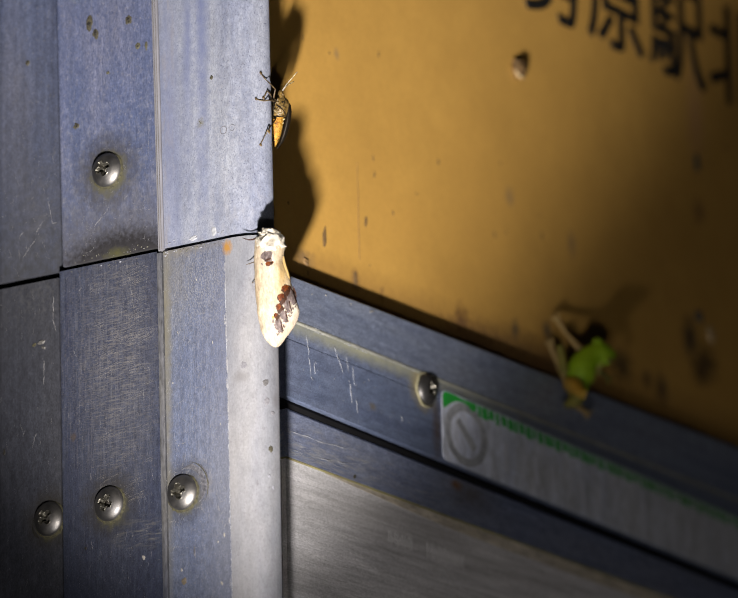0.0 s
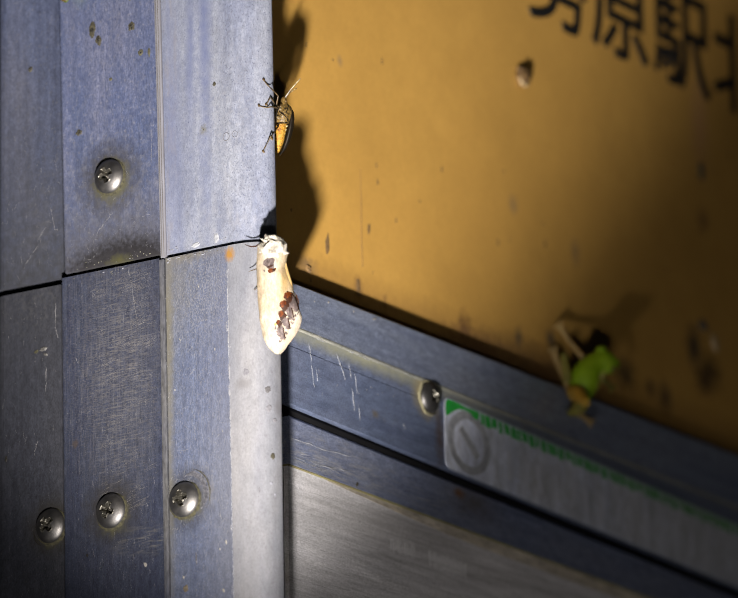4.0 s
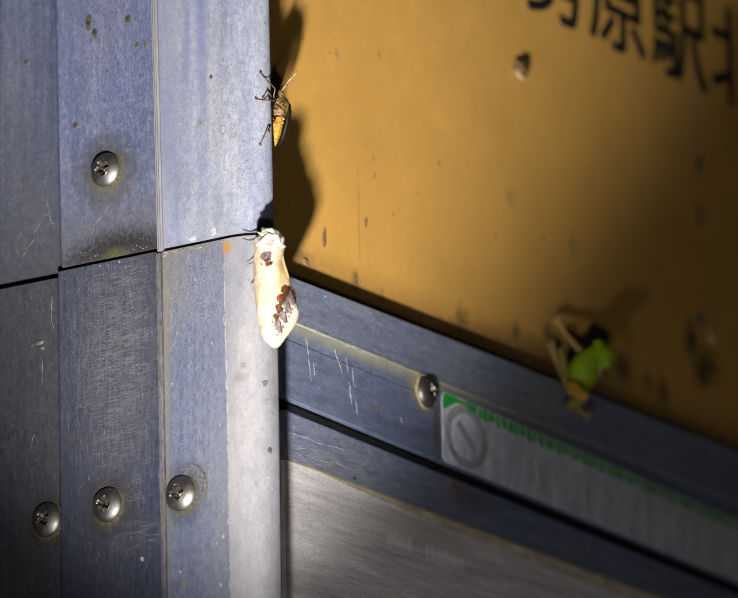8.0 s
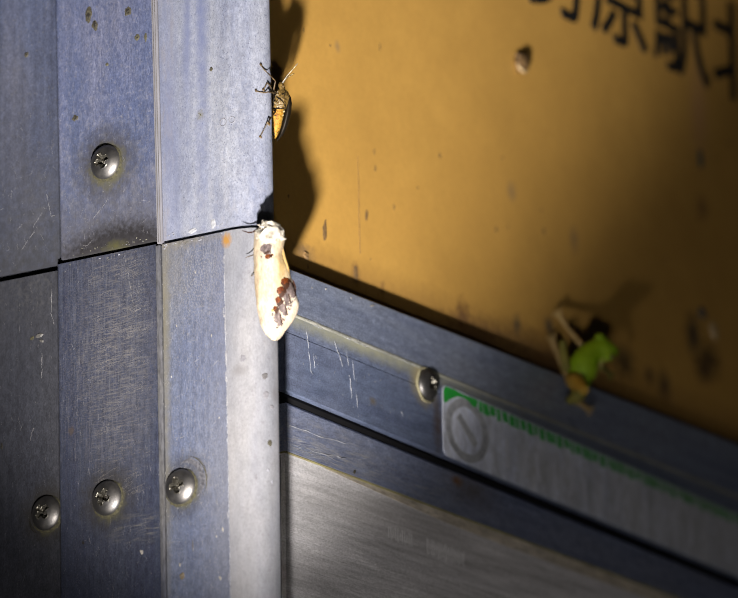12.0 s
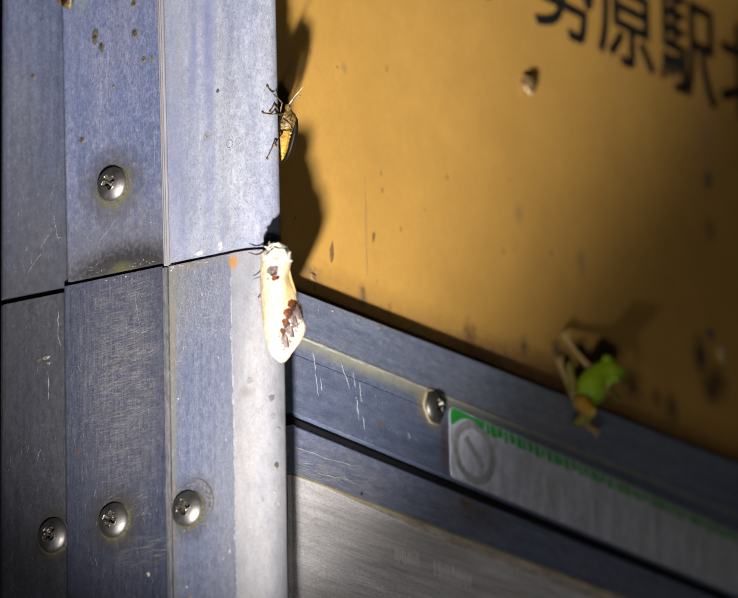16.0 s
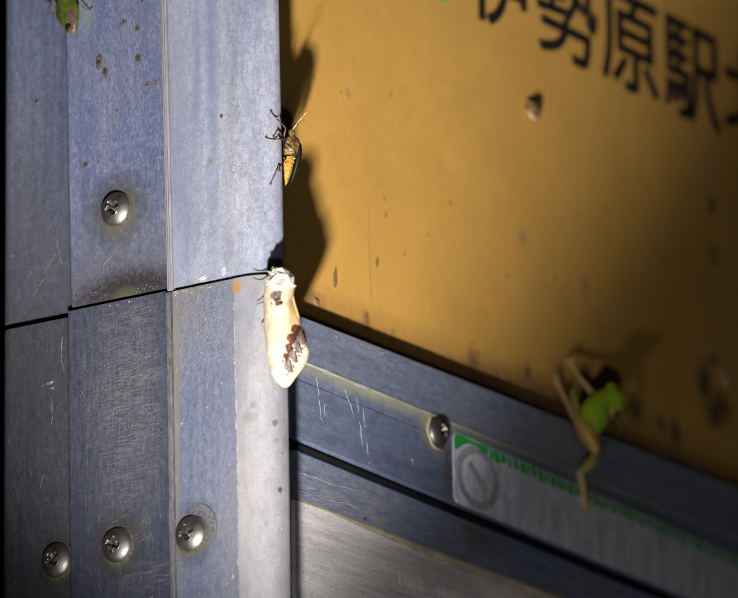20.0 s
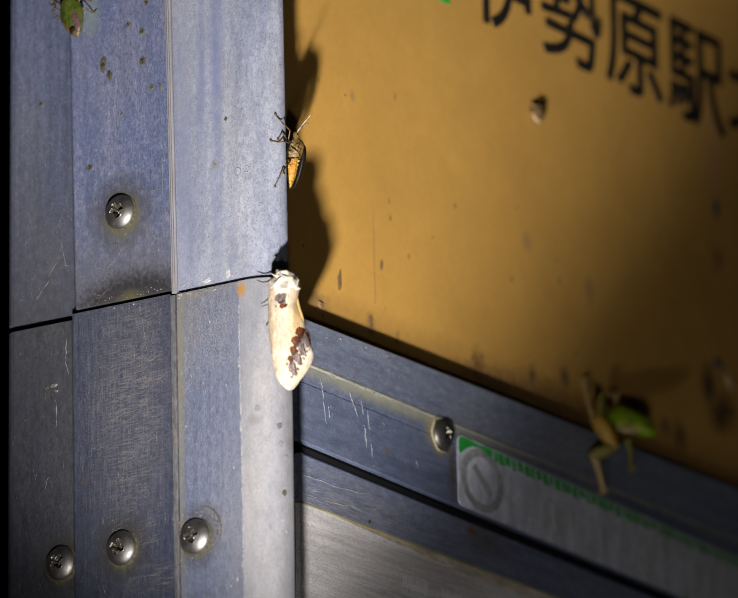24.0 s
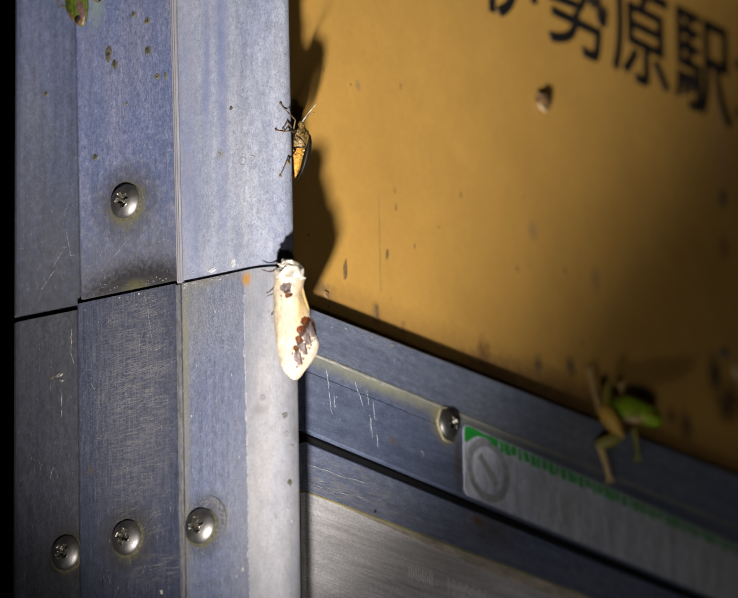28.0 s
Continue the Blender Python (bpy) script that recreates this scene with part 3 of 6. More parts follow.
frog_lime = surface("pale throat skin", (0.30, 0.36, 0.05), (0.23, 0.29, 0.03), 0.6, 0, (1, 1, 1), 500, spec=0.3)
frog_olive = surface("olive frog skin", (0.190, 0.180, 0.026), (0.125, 0.115, 0.020), 0.5, 0, (1, 1, 1), 500, (0.24, 0.19, 0.05), 200, (1, 1, 1), 0.15)
frog_pale = surface("tan frog limb", (0.46, 0.33, 0.155), (0.32, 0.22, 0.09), 0.34, 0, (1, 1, 1), 600, (0.27, 0.20, 0.06), 220, (1, 1, 1), 0.12)
frog_orange = surface("orange thigh skin", (0.46, 0.27, 0.030), (0.33, 0.19, 0.02), 0.45, 0, (1, 1, 1), 500, (0.32, 0.25, 0.06), 220, (1, 1, 1), 0.12)
frog_eye = surface("frog eye", (0.03, 0.025, 0.01), (0.20, 0.15, 0.04), 0.12)

# ---------------------------------------------------------------- building helpers


def part(name, bm, material, parent, label="", smooth=False, at=None):
    me = bpy.data.meshes.new(name)
    bmesh.ops.recalc_face_normals(bm, faces=bm.faces)
    if smooth:
        for f in bm.faces:
            f.smooth = True
        for e in bm.edges:
            if len(e.link_faces) == 2 and e.calc_face_angle(0) > radians(38):
                e.smooth = False
    bm.to_mesh(me)
    bm.free()
    me.materials.append(material)
    ob = new(name, me)
    ob.parent = parent
    if at is not None:
        ob.matrix_basis = at
    if label:
        tagged(ob, label)
    return ob


def thing(name, m, label, category, kind="", group=""):
    ob = new(name)
    ob.empty_display_size = 0.01
    ob.matrix_basis = m
    return tagged(ob, label, category, group, kind)


def loft(bm, rings, closed=True, caps=True):
    rows = [[bm.verts.new(p) for p in r] for r in rings]
    n = len(rows[0])
    for a, b in zip(rows, rows[1:]):
        for i in range(n if closed else n - 1):
            j = (i + 1) % n
            bm.faces.new((a[i], a[j], b[j], b[i]))
    if caps:
        bm.faces.new(rows[0][::-1])
        bm.faces.new(rows[-1])
    return bm


def upright(profile, z0, z1, tilt0=0.0, tilt1=0.0, lean=0.0):
    """A post strip: the closed outline (x, y) in mm, drawn out from z0 to z1; the ends may slope along y, and near the joint the
    strip may lean along y (lean: a number, or a function of y)."""
    rings = []
    for z in sorted({z0, z1, *(q for q in (-120.0, 120.0) if z0 < q < z1)}):
        ring_k = []
        for x, y in profile:
            zz = z + (y * tilt0 if z == z0 else y * tilt1 if z == z1 else 0.0)
            k = lean(y) if callable(lean) else lean
            ring_k.append((x * MM, (y + k * max(-120.0, min(120.0, zz))) * MM, zz * MM))
        rings.append(ring_k)
    return loft(bmesh.new(), rings)


def along(section, x0, x1, cuts=6):
    """A rail strip: section(x) gives the closed outline (y, z) in mm at x."""
    rings = []
    for k in range(cuts + 1):
        x = x0 + (x1 - x0) * k / cuts
        rings.append([(x * MM, y * MM, z * MM) for y, z in section(x)])
    return loft(bmesh.new(), rings)


def tube(points, radii, seg=8, bm=None):
    bm = bm or bmesh.new()
    pts = [Vector(p) for p in points]
    rings = []
    for i, p in enumerate(pts):
        d = (pts[min(i + 1, len(pts) - 1)] - pts[max(i - 1, 0)]).normalized()
        a = d.cross(Vector((0.31, 0.17, 0.94))).normalized()
        b = d.cross(a)
        r = radii[i] if isinstance(radii, (list, tuple)) else radii
        rings.append([p + a * r * math.cos(2 * math.pi * k / seg) + b * r * math.sin(2 * math.pi * k / seg) for k in range(seg)])
    return loft(bm, rings)


def blob(centre, radii, turn=(0, 0, 0), rough=0.0, seg=20, rows=12, shape=None, bm=None, seed=0.0):
    """A rounded lump; shape(v) may reshape the unit ball."""
    bm = bm or bmesh.new()
    m = pose(*centre, *turn)
    rings = []
    for i in range(rows + 1):
        th = math.pi * (0.02 + 0.96 * i / rows)
        ringp = []
        for k in range(seg):
            ph = 2 * math.pi * k / seg
            v = Vector((math.sin(th) * math.cos(ph), math.sin(th) * math.sin(ph), math.cos(th)))
            if shape:
                v = shape(v)
            if rough:
                v *= 1 + rough * noise.noise(v * 2.3 + Vector((seed, 0, 0)))
            ringp.append(m @ Vector((v.x * radii[0], v.y * radii[1], v.z * radii[2])))
        rings.append(ringp)
    return loft(bm, rings)


def speck(u, v, height, seed, n=15):
    """An uneven flat crumb in the xy plane, half axes u and v."""
    rnd = random.Random(seed)
    bm = bmesh.new()
    rim = [1 + 0.42 * noise.noise(Vector((1.4 * math.cos(2 * math.pi * k / n), 1.4 * math.sin(2 * math.pi * k / n), seed * 3.7))) + (rnd.uniform(-0.2, 0.2) if n < 12 else rnd.uniform(-0.05, 0.05)) for k in range(n)]
    outer = [(u * rim[k] * math.cos(2 * math.pi * k / n), v * rim[k] * math.sin(2 * math.pi * k / n), 0) for k in range(n)]
    inner = [(x * 0.6, y * 0.6, height * rnd.uniform(0.8, 1.2)) for x, y, _ in outer]
    return loft(bm, [outer, inner])


ON_SIDE = pose(0, 0, 0, 90, 0, -90)      # local z points to -x: lies on the post's side
ON_FRONT = pose(0, 0, 0, 90, 0, 0)       # local z points to -y: lies on the sign's face


def place(x, y, z, turn=ON_SIDE, spin=0):
    return Matrix.Translation((x * MM, y * MM, z * MM)) @ turn @ pose(0, 0, 0, 0, 0, spin)


# ---------------------------------------------------------------- ground
bm = bmesh.new()
bm.faces.new([bm.verts.new(p) for p in ((-60, -60, 0), (60, -60, 0), (60, 60, 0), (-60, 60, 0))])
ground = part("ground", bm, asphalt, None)
tagged(ground, "dark asphalt ground at night under the sign", "ground", kind="structure")
# near-black slab added far behind to keep the night background dark
bm = bmesh.new()
loft(bm, [[(-14, 9, 0), (26, 9, 0), (26, 9.2, 0), (-14, 9.2, 0)], [(-14, 9, 9), (26, 9, 9), (26, 9.2, 9), (-14, 9.2, 9)]])
backdrop = part("backdrop", bm, core_dark, None)
tagged(backdrop, "added black backdrop far behind the sign", "backdrop", kind="structure")

# ---------------------------------------------------------------- screws
HEAD = 4.2
DOME = ((0.0, 2.30), (0.2, 2.26), (0.42, 2.10), (0.62, 1.80), (0.8, 1.38), (0.93, 0.90), (1.0, 0.42))


def dome(r):
    for (a, h), (b, k) in zip(DOME, DOME[1:]):
        if r <= b * HEAD:
            return h + (k - h) * (r / HEAD - a) / (b - a)
    return 0.42


def chewed(x, y, seed):
    """How deep (mm) the worn cross recess lies at a place on the head; below 0 on its raised burrs."""
    wx = x + 0.28 * noise.noise(Vector((1.5 * x, 1.5 * y, seed)))
    wy = y + 0.28 * noise.noise(Vector((1.5 * x, 1.5 * y, seed + 9)))
    arm = min(max(abs(wx) / 0.46, abs(wy) / 1.55), max(abs(wy) / 0.46, abs(wx) / 1.55), math.hypot(wx, wy) / 0.80)
    deep = max(0.0, min(1.0, (1.25 - arm) / 0.5))
    rim = max(0.0, 1 - abs(arm - 1.5) / 0.45)
    return 1.7 * deep - rim * (0.08 + 0.24 * noise.noise(Vector((3.1 * x, 3.1 * y, seed + 4))))


def screw(parent, at, spin, size=1.0):
    segs = 60
    radii = [0.04 + 2.1 * k / 19 for k in range(20)] + [2.14 + (HEAD - 2.14) * k / 8 for k in range(1, 9)]
    spots_k = [[(r * math.cos(2 * math.pi * k / segs), r * math.sin(2 * math.pi * k / segs)) for k in range(segs)] for r in radii]
    worn = [[chewed(x, y, spin) if r < 2.05 else 0.0 for x, y in row] for r, row in zip(radii, spots_k)]
    shell, bare = bmesh.new(), bmesh.new()
    for bm, torn in ((shell, False), (bare, True)):
        grid = [[bm.verts.new(Vector((x, y, dome(r) - w)) * MM) for (x, y), w in zip(row, ws)] for r, row, ws in zip(radii, spots_k, worn)]
        for i in range(len(radii) - 1):
            for k in range(segs):
                j = (k + 1) % segs
                if (max(abs(worn[i][k]), abs(worn[i][j]), abs(worn[i + 1][k]), abs(worn[i + 1][j])) > 0.05) == torn:
                    bm.faces.new((grid[i][k], grid[i][j], grid[i + 1][j], grid[i + 1][k]))
        if not torn:
            foot = [bm.verts.new(Vector((x, y, 0)) * MM) for x, y in spots_k[-1]]
            for k in range(segs):
                bm.faces.new((grid[-1][k], grid[-1][(k + 1) % segs], foot[(k + 1) % segs], foot[k]))
        bmesh.ops.delete(bm, geom=[v for v in bm.verts if not v.link_faces], context="VERTS")
    turn = pose(0, 0, 0, 0, 0, spin)
    head = part("screw", shell, steel, parent, "domed steel cross-head screw with a worn recess", True, at @ turn @ Matrix.Scale(size, 4))
    part("cross_recess", bare, recess_metal, head, "chewed bright cross recess", True)
    rim = random.Random(int(spin * 7))
    # near-black lump paints the shade deep in the recess
    part("recess_floor", blob((rim.uniform(-0.2, 0.2) * MM, rim.uniform(-0.3, 0.1) * MM, 0.72 * MM), (0.62 * MM, 0.5 * MM, 0.24 * MM), (0, 0, spin), 0.4, 12, 8, seed=spin), recess_dark, head, "near-black lump for the recess's shade", True)
    # dried crust of green dirt round the foot of the head
    bm = bmesh.new()
    rows = [[], [], []]
    for k in range(64):
        a = 2 * math.pi * k / 64
        wide = 0.18 + 0.75 * (0.5 - 0.5 * math.sin(a - 0.6)) * (0.4 + 1.1 * abs(noise.noise(Vector((4 * math.cos(a), 4 * math.sin(a), spin)))))
        for ring_k, (f, h) in enumerate(((-0.1, 0.34), (0.35, 0.20), (1.0, -0.02))):
            r = HEAD + wide * f + 0.06 * noise.noise(Vector((9 * math.cos(a), 9 * math.sin(a), spin + ring_k)))
            rows[ring_k].append((r * math.cos(a) * MM, r * math.sin(a) * MM, h * MM))
    loft(bm, rows, True, False)
    part("crust", bm, crust_dirt, head, "dry olive dirt crust", True, turn.inverted())
    return head


# ---------------------------------------------------------------- the corner post, in two lengths
def arc(cx, cy, rx, ry, a0, a1, n, power=1.0):
    out = []
    for k in range(n + 1):
        a = radians(a0 + (a1 - a0) * k / n)
        c, s = math.cos(a), math.sin(a)
        out.append((cx + rx * math.copysign(abs(c) ** power, c), cy + ry * math.copysign(abs(s) ** power, s)))
    return out


REAR_UP = arc(5, 76.4, 3, 3.2, 90, 180, 4) + [(2, 58.5), (7, 58.5), (7, 79.6)]
REAR_LOW = arc(5, 76.4, 3, 3.2, 90, 180, 4) + [(2, 59.5), (7, 59.5), (7, 79.6)]
MIDDLE_UP = [(0.5, 56.75), (0.1, 56.6), (0, 56.2), (0, 28.55), (2.5, 28.55), (2.5, 56.75)]
BEAD_UP = [(0.05, 28.5), (-0.10, 28.38), (-0.12, 28.22), (0.35, 28.08), (-0.10, 27.94), (-0.12, 27.62), (0.22, 27.48), (-0.06, 27.36), (-0.04, 27.12), (0.2, 27.0), (2.5, 27.0), (2.5, 28.5)]
FRONT_UPPER = [(3, 26.9), (0.3, 26.9), (0, 26.6), (0, 20)] + arc(5.0, 10.45, 5.0, 11.5, 180, 270, 14) + arc(5.2, 0.25, 1.3, 1.3, 270, 360, 6) + [(6.5, 20), (3, 20)]
MIDDLE_LOW = [(0.5, 57.85), (0.1, 57.65), (0, 57.25), (0, 29.0), (2.5, 29.0), (2.5, 57.85)]
BEAD_LOW = [(0.05, 28.98), (-0.06, 28.85), (-0.12, 28.2), (-0.10, 27.75), (0.1, 27.62), (2.5, 27.62), (2.5, 28.98)]
FRONT_LOWER = [(3, 27.4), (0.35, 27.4), (0, 27.05), (0, 20), (0.0, 9.3), (3, 9.3), (3, 20)]
EDGE_LOWER = arc(6.4, 8.58, 6.45, 9.28, 180, 270, 12, 0.88)
EDGE_LOWER = [(EDGE_LOWER[0][0], 9.28)] + EDGE_LOWER + arc(6.6, 0.9, 1.6, 1.6, 270, 360, 6) + [(8.2, 16.0), (3.2, 16.0), (3.2, 9.28)]
LEAN_UP, LEAN_LOW = 0.0245, 0.0140


def rear_lean_up(y):
    return LEAN_UP if y < 65 else 0.0


def rear_lean_low(y):
    return LEAN_LOW if y < 65 else 0.0


def front_lean_up(y):
    return 0.012 + 0.010 * max(0.0, min(1.0, y / 25))


def edge_lean_low(y):
    return 0.004 + 0.010 * max(0.0, min(1.0, y / 9))


upper = thing("upper_corner_post", Matrix.Translation(J), "weathered blue-grey aluminium corner post, upper length above the joint", "post", "structure")
part("rear_strip", upright(REAR_UP, 0.35, 520, 0.0105, 0, rear_lean_up), alu_upper_rear, upper, "dull recessed aluminium strip, darkened for torch falloff")
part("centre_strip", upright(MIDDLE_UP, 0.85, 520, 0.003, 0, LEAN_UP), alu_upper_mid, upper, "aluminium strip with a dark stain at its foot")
part("bead", upright(BEAD_UP, -0.10, 520, 0, 0, LEAN_UP), bead_metal, upper, "pale ribbed bead")
for y, w in ((28.08, 0.06), (27.48, 0.035)):
    part("groove_line", upright([(-0.125, y + w), (-0.14, y), (-0.125, y - w), (0.15, y)], 0.2, 520, 0, 0, LEAN_UP), groove_grey, upper)
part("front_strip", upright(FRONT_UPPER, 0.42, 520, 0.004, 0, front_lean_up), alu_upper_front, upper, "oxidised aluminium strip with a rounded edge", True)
part("seam_filler", upright([(1.2, 29.6), (1.2, 26.0), (2.4, 26.0), (2.4, 29.6)], 1, 520, 0, 0, LEAN_UP), seam_dirt, upper)
# near-black block added inside, so the gaps look as dark as a shaded hollow
part("core", upright([(3.2, 2), (3.2, 55), (8, 55), (8, 77), (30, 77), (30, 30), (6.2, 22), (6.2, 2)], -30, 520), core_dark, upper, "near-black block in place of the post's shaded hollow")
screw(upper, place(0, 43.3, 22.6), 20)

lower = thing("lower_corner_post", Matrix.Translation(J), "scratched blue-grey aluminium corner post, lower length under the joint", "post", "structure")
FOOT = -1860
part("rear_strip", upright(REAR_LOW, FOOT, -1.2, 0, 0.006, rear_lean_low), alu_lower_rear, lower, "dull recessed aluminium strip, darkened for torch falloff")
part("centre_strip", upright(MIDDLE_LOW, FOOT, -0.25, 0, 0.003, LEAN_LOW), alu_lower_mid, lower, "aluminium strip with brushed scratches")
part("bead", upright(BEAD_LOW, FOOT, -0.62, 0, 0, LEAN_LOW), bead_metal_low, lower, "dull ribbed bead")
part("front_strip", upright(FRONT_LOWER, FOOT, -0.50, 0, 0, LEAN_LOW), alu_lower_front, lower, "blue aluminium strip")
part("edge_strip", upright(EDGE_LOWER, FOOT, -0.50, 0, 0, edge_lean_low), alu_edge, lower, "worn rounded edge, paler for its painted sheen", True)
part("seam_filler", upright([(0.9, 29.6), (0.9, 26.8), (2.4, 26.8), (2.4, 29.6)], FOOT, -1, 0, 0, LEAN_LOW), seam_dirt, lower)
# the same added dark block for the lower length's gaps
part("core", upright([(3.6, 3), (3.6, 55), (8, 55), (8, 77), (30, 77), (30, 30), (7.6, 22), (7.6, 3)], FOOT, -31), core_dark, lower, "near-black block in place of the post's shaded hollow")
screw(lower, place(0, 43.0, -59.4), 65)
screw(lower, place(0, 21.9, -59.8), 10)
screw(lower, place(2, 62.2, -59.8), 40)
for r0, r1, a0, a1, mat in ((4.9, 6.4, -40, 100, scraped), (6.4, 6.7, -30, 80, crust_dirt), (6.7, 7.0, -5, 60, scraped)):      # scraped ring beside a screw
    rows = [[], [], []]
    for k in range(25):
        a = radians(a0 + (a1 - a0) * k / 24)
        fade = min(1, 5 * k / 24, 5 * (24 - k) / 24)
        w = (r1 - r0) * fade * (0.8 + 0.3 * noise.noise(Vector((k * 0.7, r0, 0))))
        for q, (f, h) in enumerate(((0.0, 0.02), (0.5, 0.07), (1.0, 0.0))):
            rows[q].append(((r0 + w * f) * math.cos(a) * MM, (r0 + w * f) * 1.06 * math.sin(a) * MM, h * MM))
    part("scrape", loft(bmesh.new(), rows, False, False), mat, lower, "scraped ring beside the screw", False, place(-0.01, 21.2, -59.4))
mark = [(5.25 * math.cos(radians(a)) * MM, 5.25 * math.sin(radians(a)) * MM, 0) for a in range(178, 243, 5)]      # dark crescent at the rear screw
part("scrape", tube(mark, [(0.08 + 0.5 * math.sin(math.pi * k / 12) * (0.5 + 0.5 * k / 12)) * MM for k in range(13)], 6), crust_core, lower, "dark scraped crescent", True, place(2.15, 62.2, -59.8))


def spots(parent, rows, turn, seed):
    for k, (x, y, z, u, v, mat, spin) in enumerate(rows):
        if mat is lichen:
            u, v = 0.6 * u, 0.6 * v
        ob = part("dirt_spot", speck(u * MM, v * MM, 0.12 * MM, seed + k, 22), mat, parent, "", False, place(x, y, z, turn, spin))
        if min(u, v) > 0.6 and mat in (dropping, olive_spot):
            q = random.Random(seed + k)
            for _ in range(3):
                part("dark_core", speck(q.uniform(0.2, 0.42) * u * MM, q.uniform(0.2, 0.42) * v * MM, 0.1 * MM, q.randint(0, 999), 12), crust_core, ob, "black core", False,
                     pose(q.uniform(-0.35, 0.35) * u * MM, q.uniform(-0.4, 0.4) * v * MM, 0.10 * MM))


spots(upper, [(0, 48.5, 60.4, 1.0, 1.9, dropping, 0), (0, 46.6, 57.6, 0.9, 1.4, dropping, 10), (0, 36.8, 59.0, 1.0, 1.2, dropping, 0),
              (0, 34.1, 52.0, 0.7, 0.8, olive_spot, 0), (2, 68.6, 55.0, 0.7, 0.8, dropping, 20), (0, 52.5, 35.4, 0.9, 0.8, dropping, 40),
              (0, 15.8, 29.2, 0.16, 0.2, olive_spot, 0), (0, 16.2, 29.6, 0.12, 0.14, olive_spot, 0), (0, 12.6, 39.9, 0.5, 0.5, dropping, 0),
              (0, 37.0, 66.6, 0.8, 1.0, olive_spot, 0), (0, 41.0, 69.0, 0.7, 0.9, olive_spot, 0), (0, 31.6, 51.6, 0.4, 1.1, olive_spot, 0),
              (0, 35.6, 74.0, 0.8, 1.2, olive_spot, 0), (0, 43.0, 47.0, 0.5, 0.4, olive_spot, 0)], ON_SIDE, 11)
spots(lower, [(0, 50.1, -69.0, 0.34, 0.4, crust_core, 0), (0, 33.3, -73.6, 0.4, 0.6, chip_white, 20), 
              (2, 75.7, -41.4, 0.4, 0.8, crust_core, 0), (0, 17.5, -9.0, 0.14, 0.3, chip_white, 0),
              (0, 23.0, -21.0, 0.12, 0.4, chip_white, 20), (0, 13.0, -25.0, 0.12, 0.4, chip_white, 0), (0, 21.7, -80.9, 0.7, 0.8, grey_spot, 0), (0, 18.7, -74.3, 0.28, 1.5, scraped, 4), (0, 22.4, -78.2, 0.25, 0.45, chip_white, 15), (0, 11.1, -82.9, 0.3, 0.5, chip_white, 30), (0, 10.2, -71.6, 0.25, 0.5, chip_white, 10),
              (0, 12.0, -73.0, 0.13, 0.3, chip_white, 0), (0, 24.5, -33.0, 0.13, 0.3, chip_white, 0), (0, 11.0, -45.0, 0.12, 0.25, chip_white, 0)], ON_SIDE, 41)


def on_edge(angle, z):
    """A place on the lower post's rounded edge; local z points out of it."""
    c, d = math.cos(radians(angle)), math.sin(radians(angle))
    x, y = 6.4 - 6.45 * abs(c) ** 0.88, 8.58 - 9.28 * abs(d) ** 0.88 + 0.005 * z
    n = Vector((9.28 * c, 6.45 * d, 0)).normalized()
    return Matrix.Translation((x * MM, y * MM, z * MM)) @ n.to_track_quat("Z", "Y").to_matrix().to_4x4()


for k, (angle, z, u, v, mat) in enumerate(((241, -36.1, 0.75, 0.8, grey_mark), (243, -40.7, 0.7, 0.9, faint_mark), (250, -52.0, 0.55, 0.75, dropping), (256, -43.3, 0.6, 0.5, faint_mark),
                                           (203, -31.8, 0.8, 0.9, faint_mark), (222, -60.2, 0.3, 0.9, faint_mark), (246, -58.5, 0.35, 0.4, pale_oxide), (254, -61.0, 0.25, 0.5, pale_oxide))):
    part("dirt_spot", speck(u * MM, v * MM, 0.06 * MM, 71 + k, 22), mat, lower, "", False, on_edge(angle, z))


spots(upper, [(0, 18.2, 1.3, 1.3, 0.55, white_scratch, 8), (0, 12.3, 2.0, 0.75, 1.1, white_scratch, 0), (0, 31.6, 1.5, 0.45, 0.22, lichen, 10), (0, 32.5, 1.25, 0.3, 0.2, lichen, 0),
              (0, 33.4, 1.8, 0.3, 0.25, lichen, 40), (0, 35.2, 1.5, 0.2, 0.35, lichen, 0), (0, 34.4, 2.4, 0.35, 0.2, lichen, 60), (0, 46.6, 1.9, 0.16, 0.5, lichen, 0),
              (0, 45.9, 2.1, 0.14, 0.4, lichen, 20), (0, 47.9, 1.6, 0.16, 0.3, lichen, 0), (0, 50.4, 2.6, 0.2, 0.18, lichen, 0), (0, 38.5, 1.4, 0.2, 0.14, lichen, 0),
              (0, 41.5, 1.2, 0.25, 0.14, lichen, 0), (0, 36.6, 1.2, 0.16, 0.2, lichen, 0)], ON_SIDE, 140)


rnd = random.Random(61)
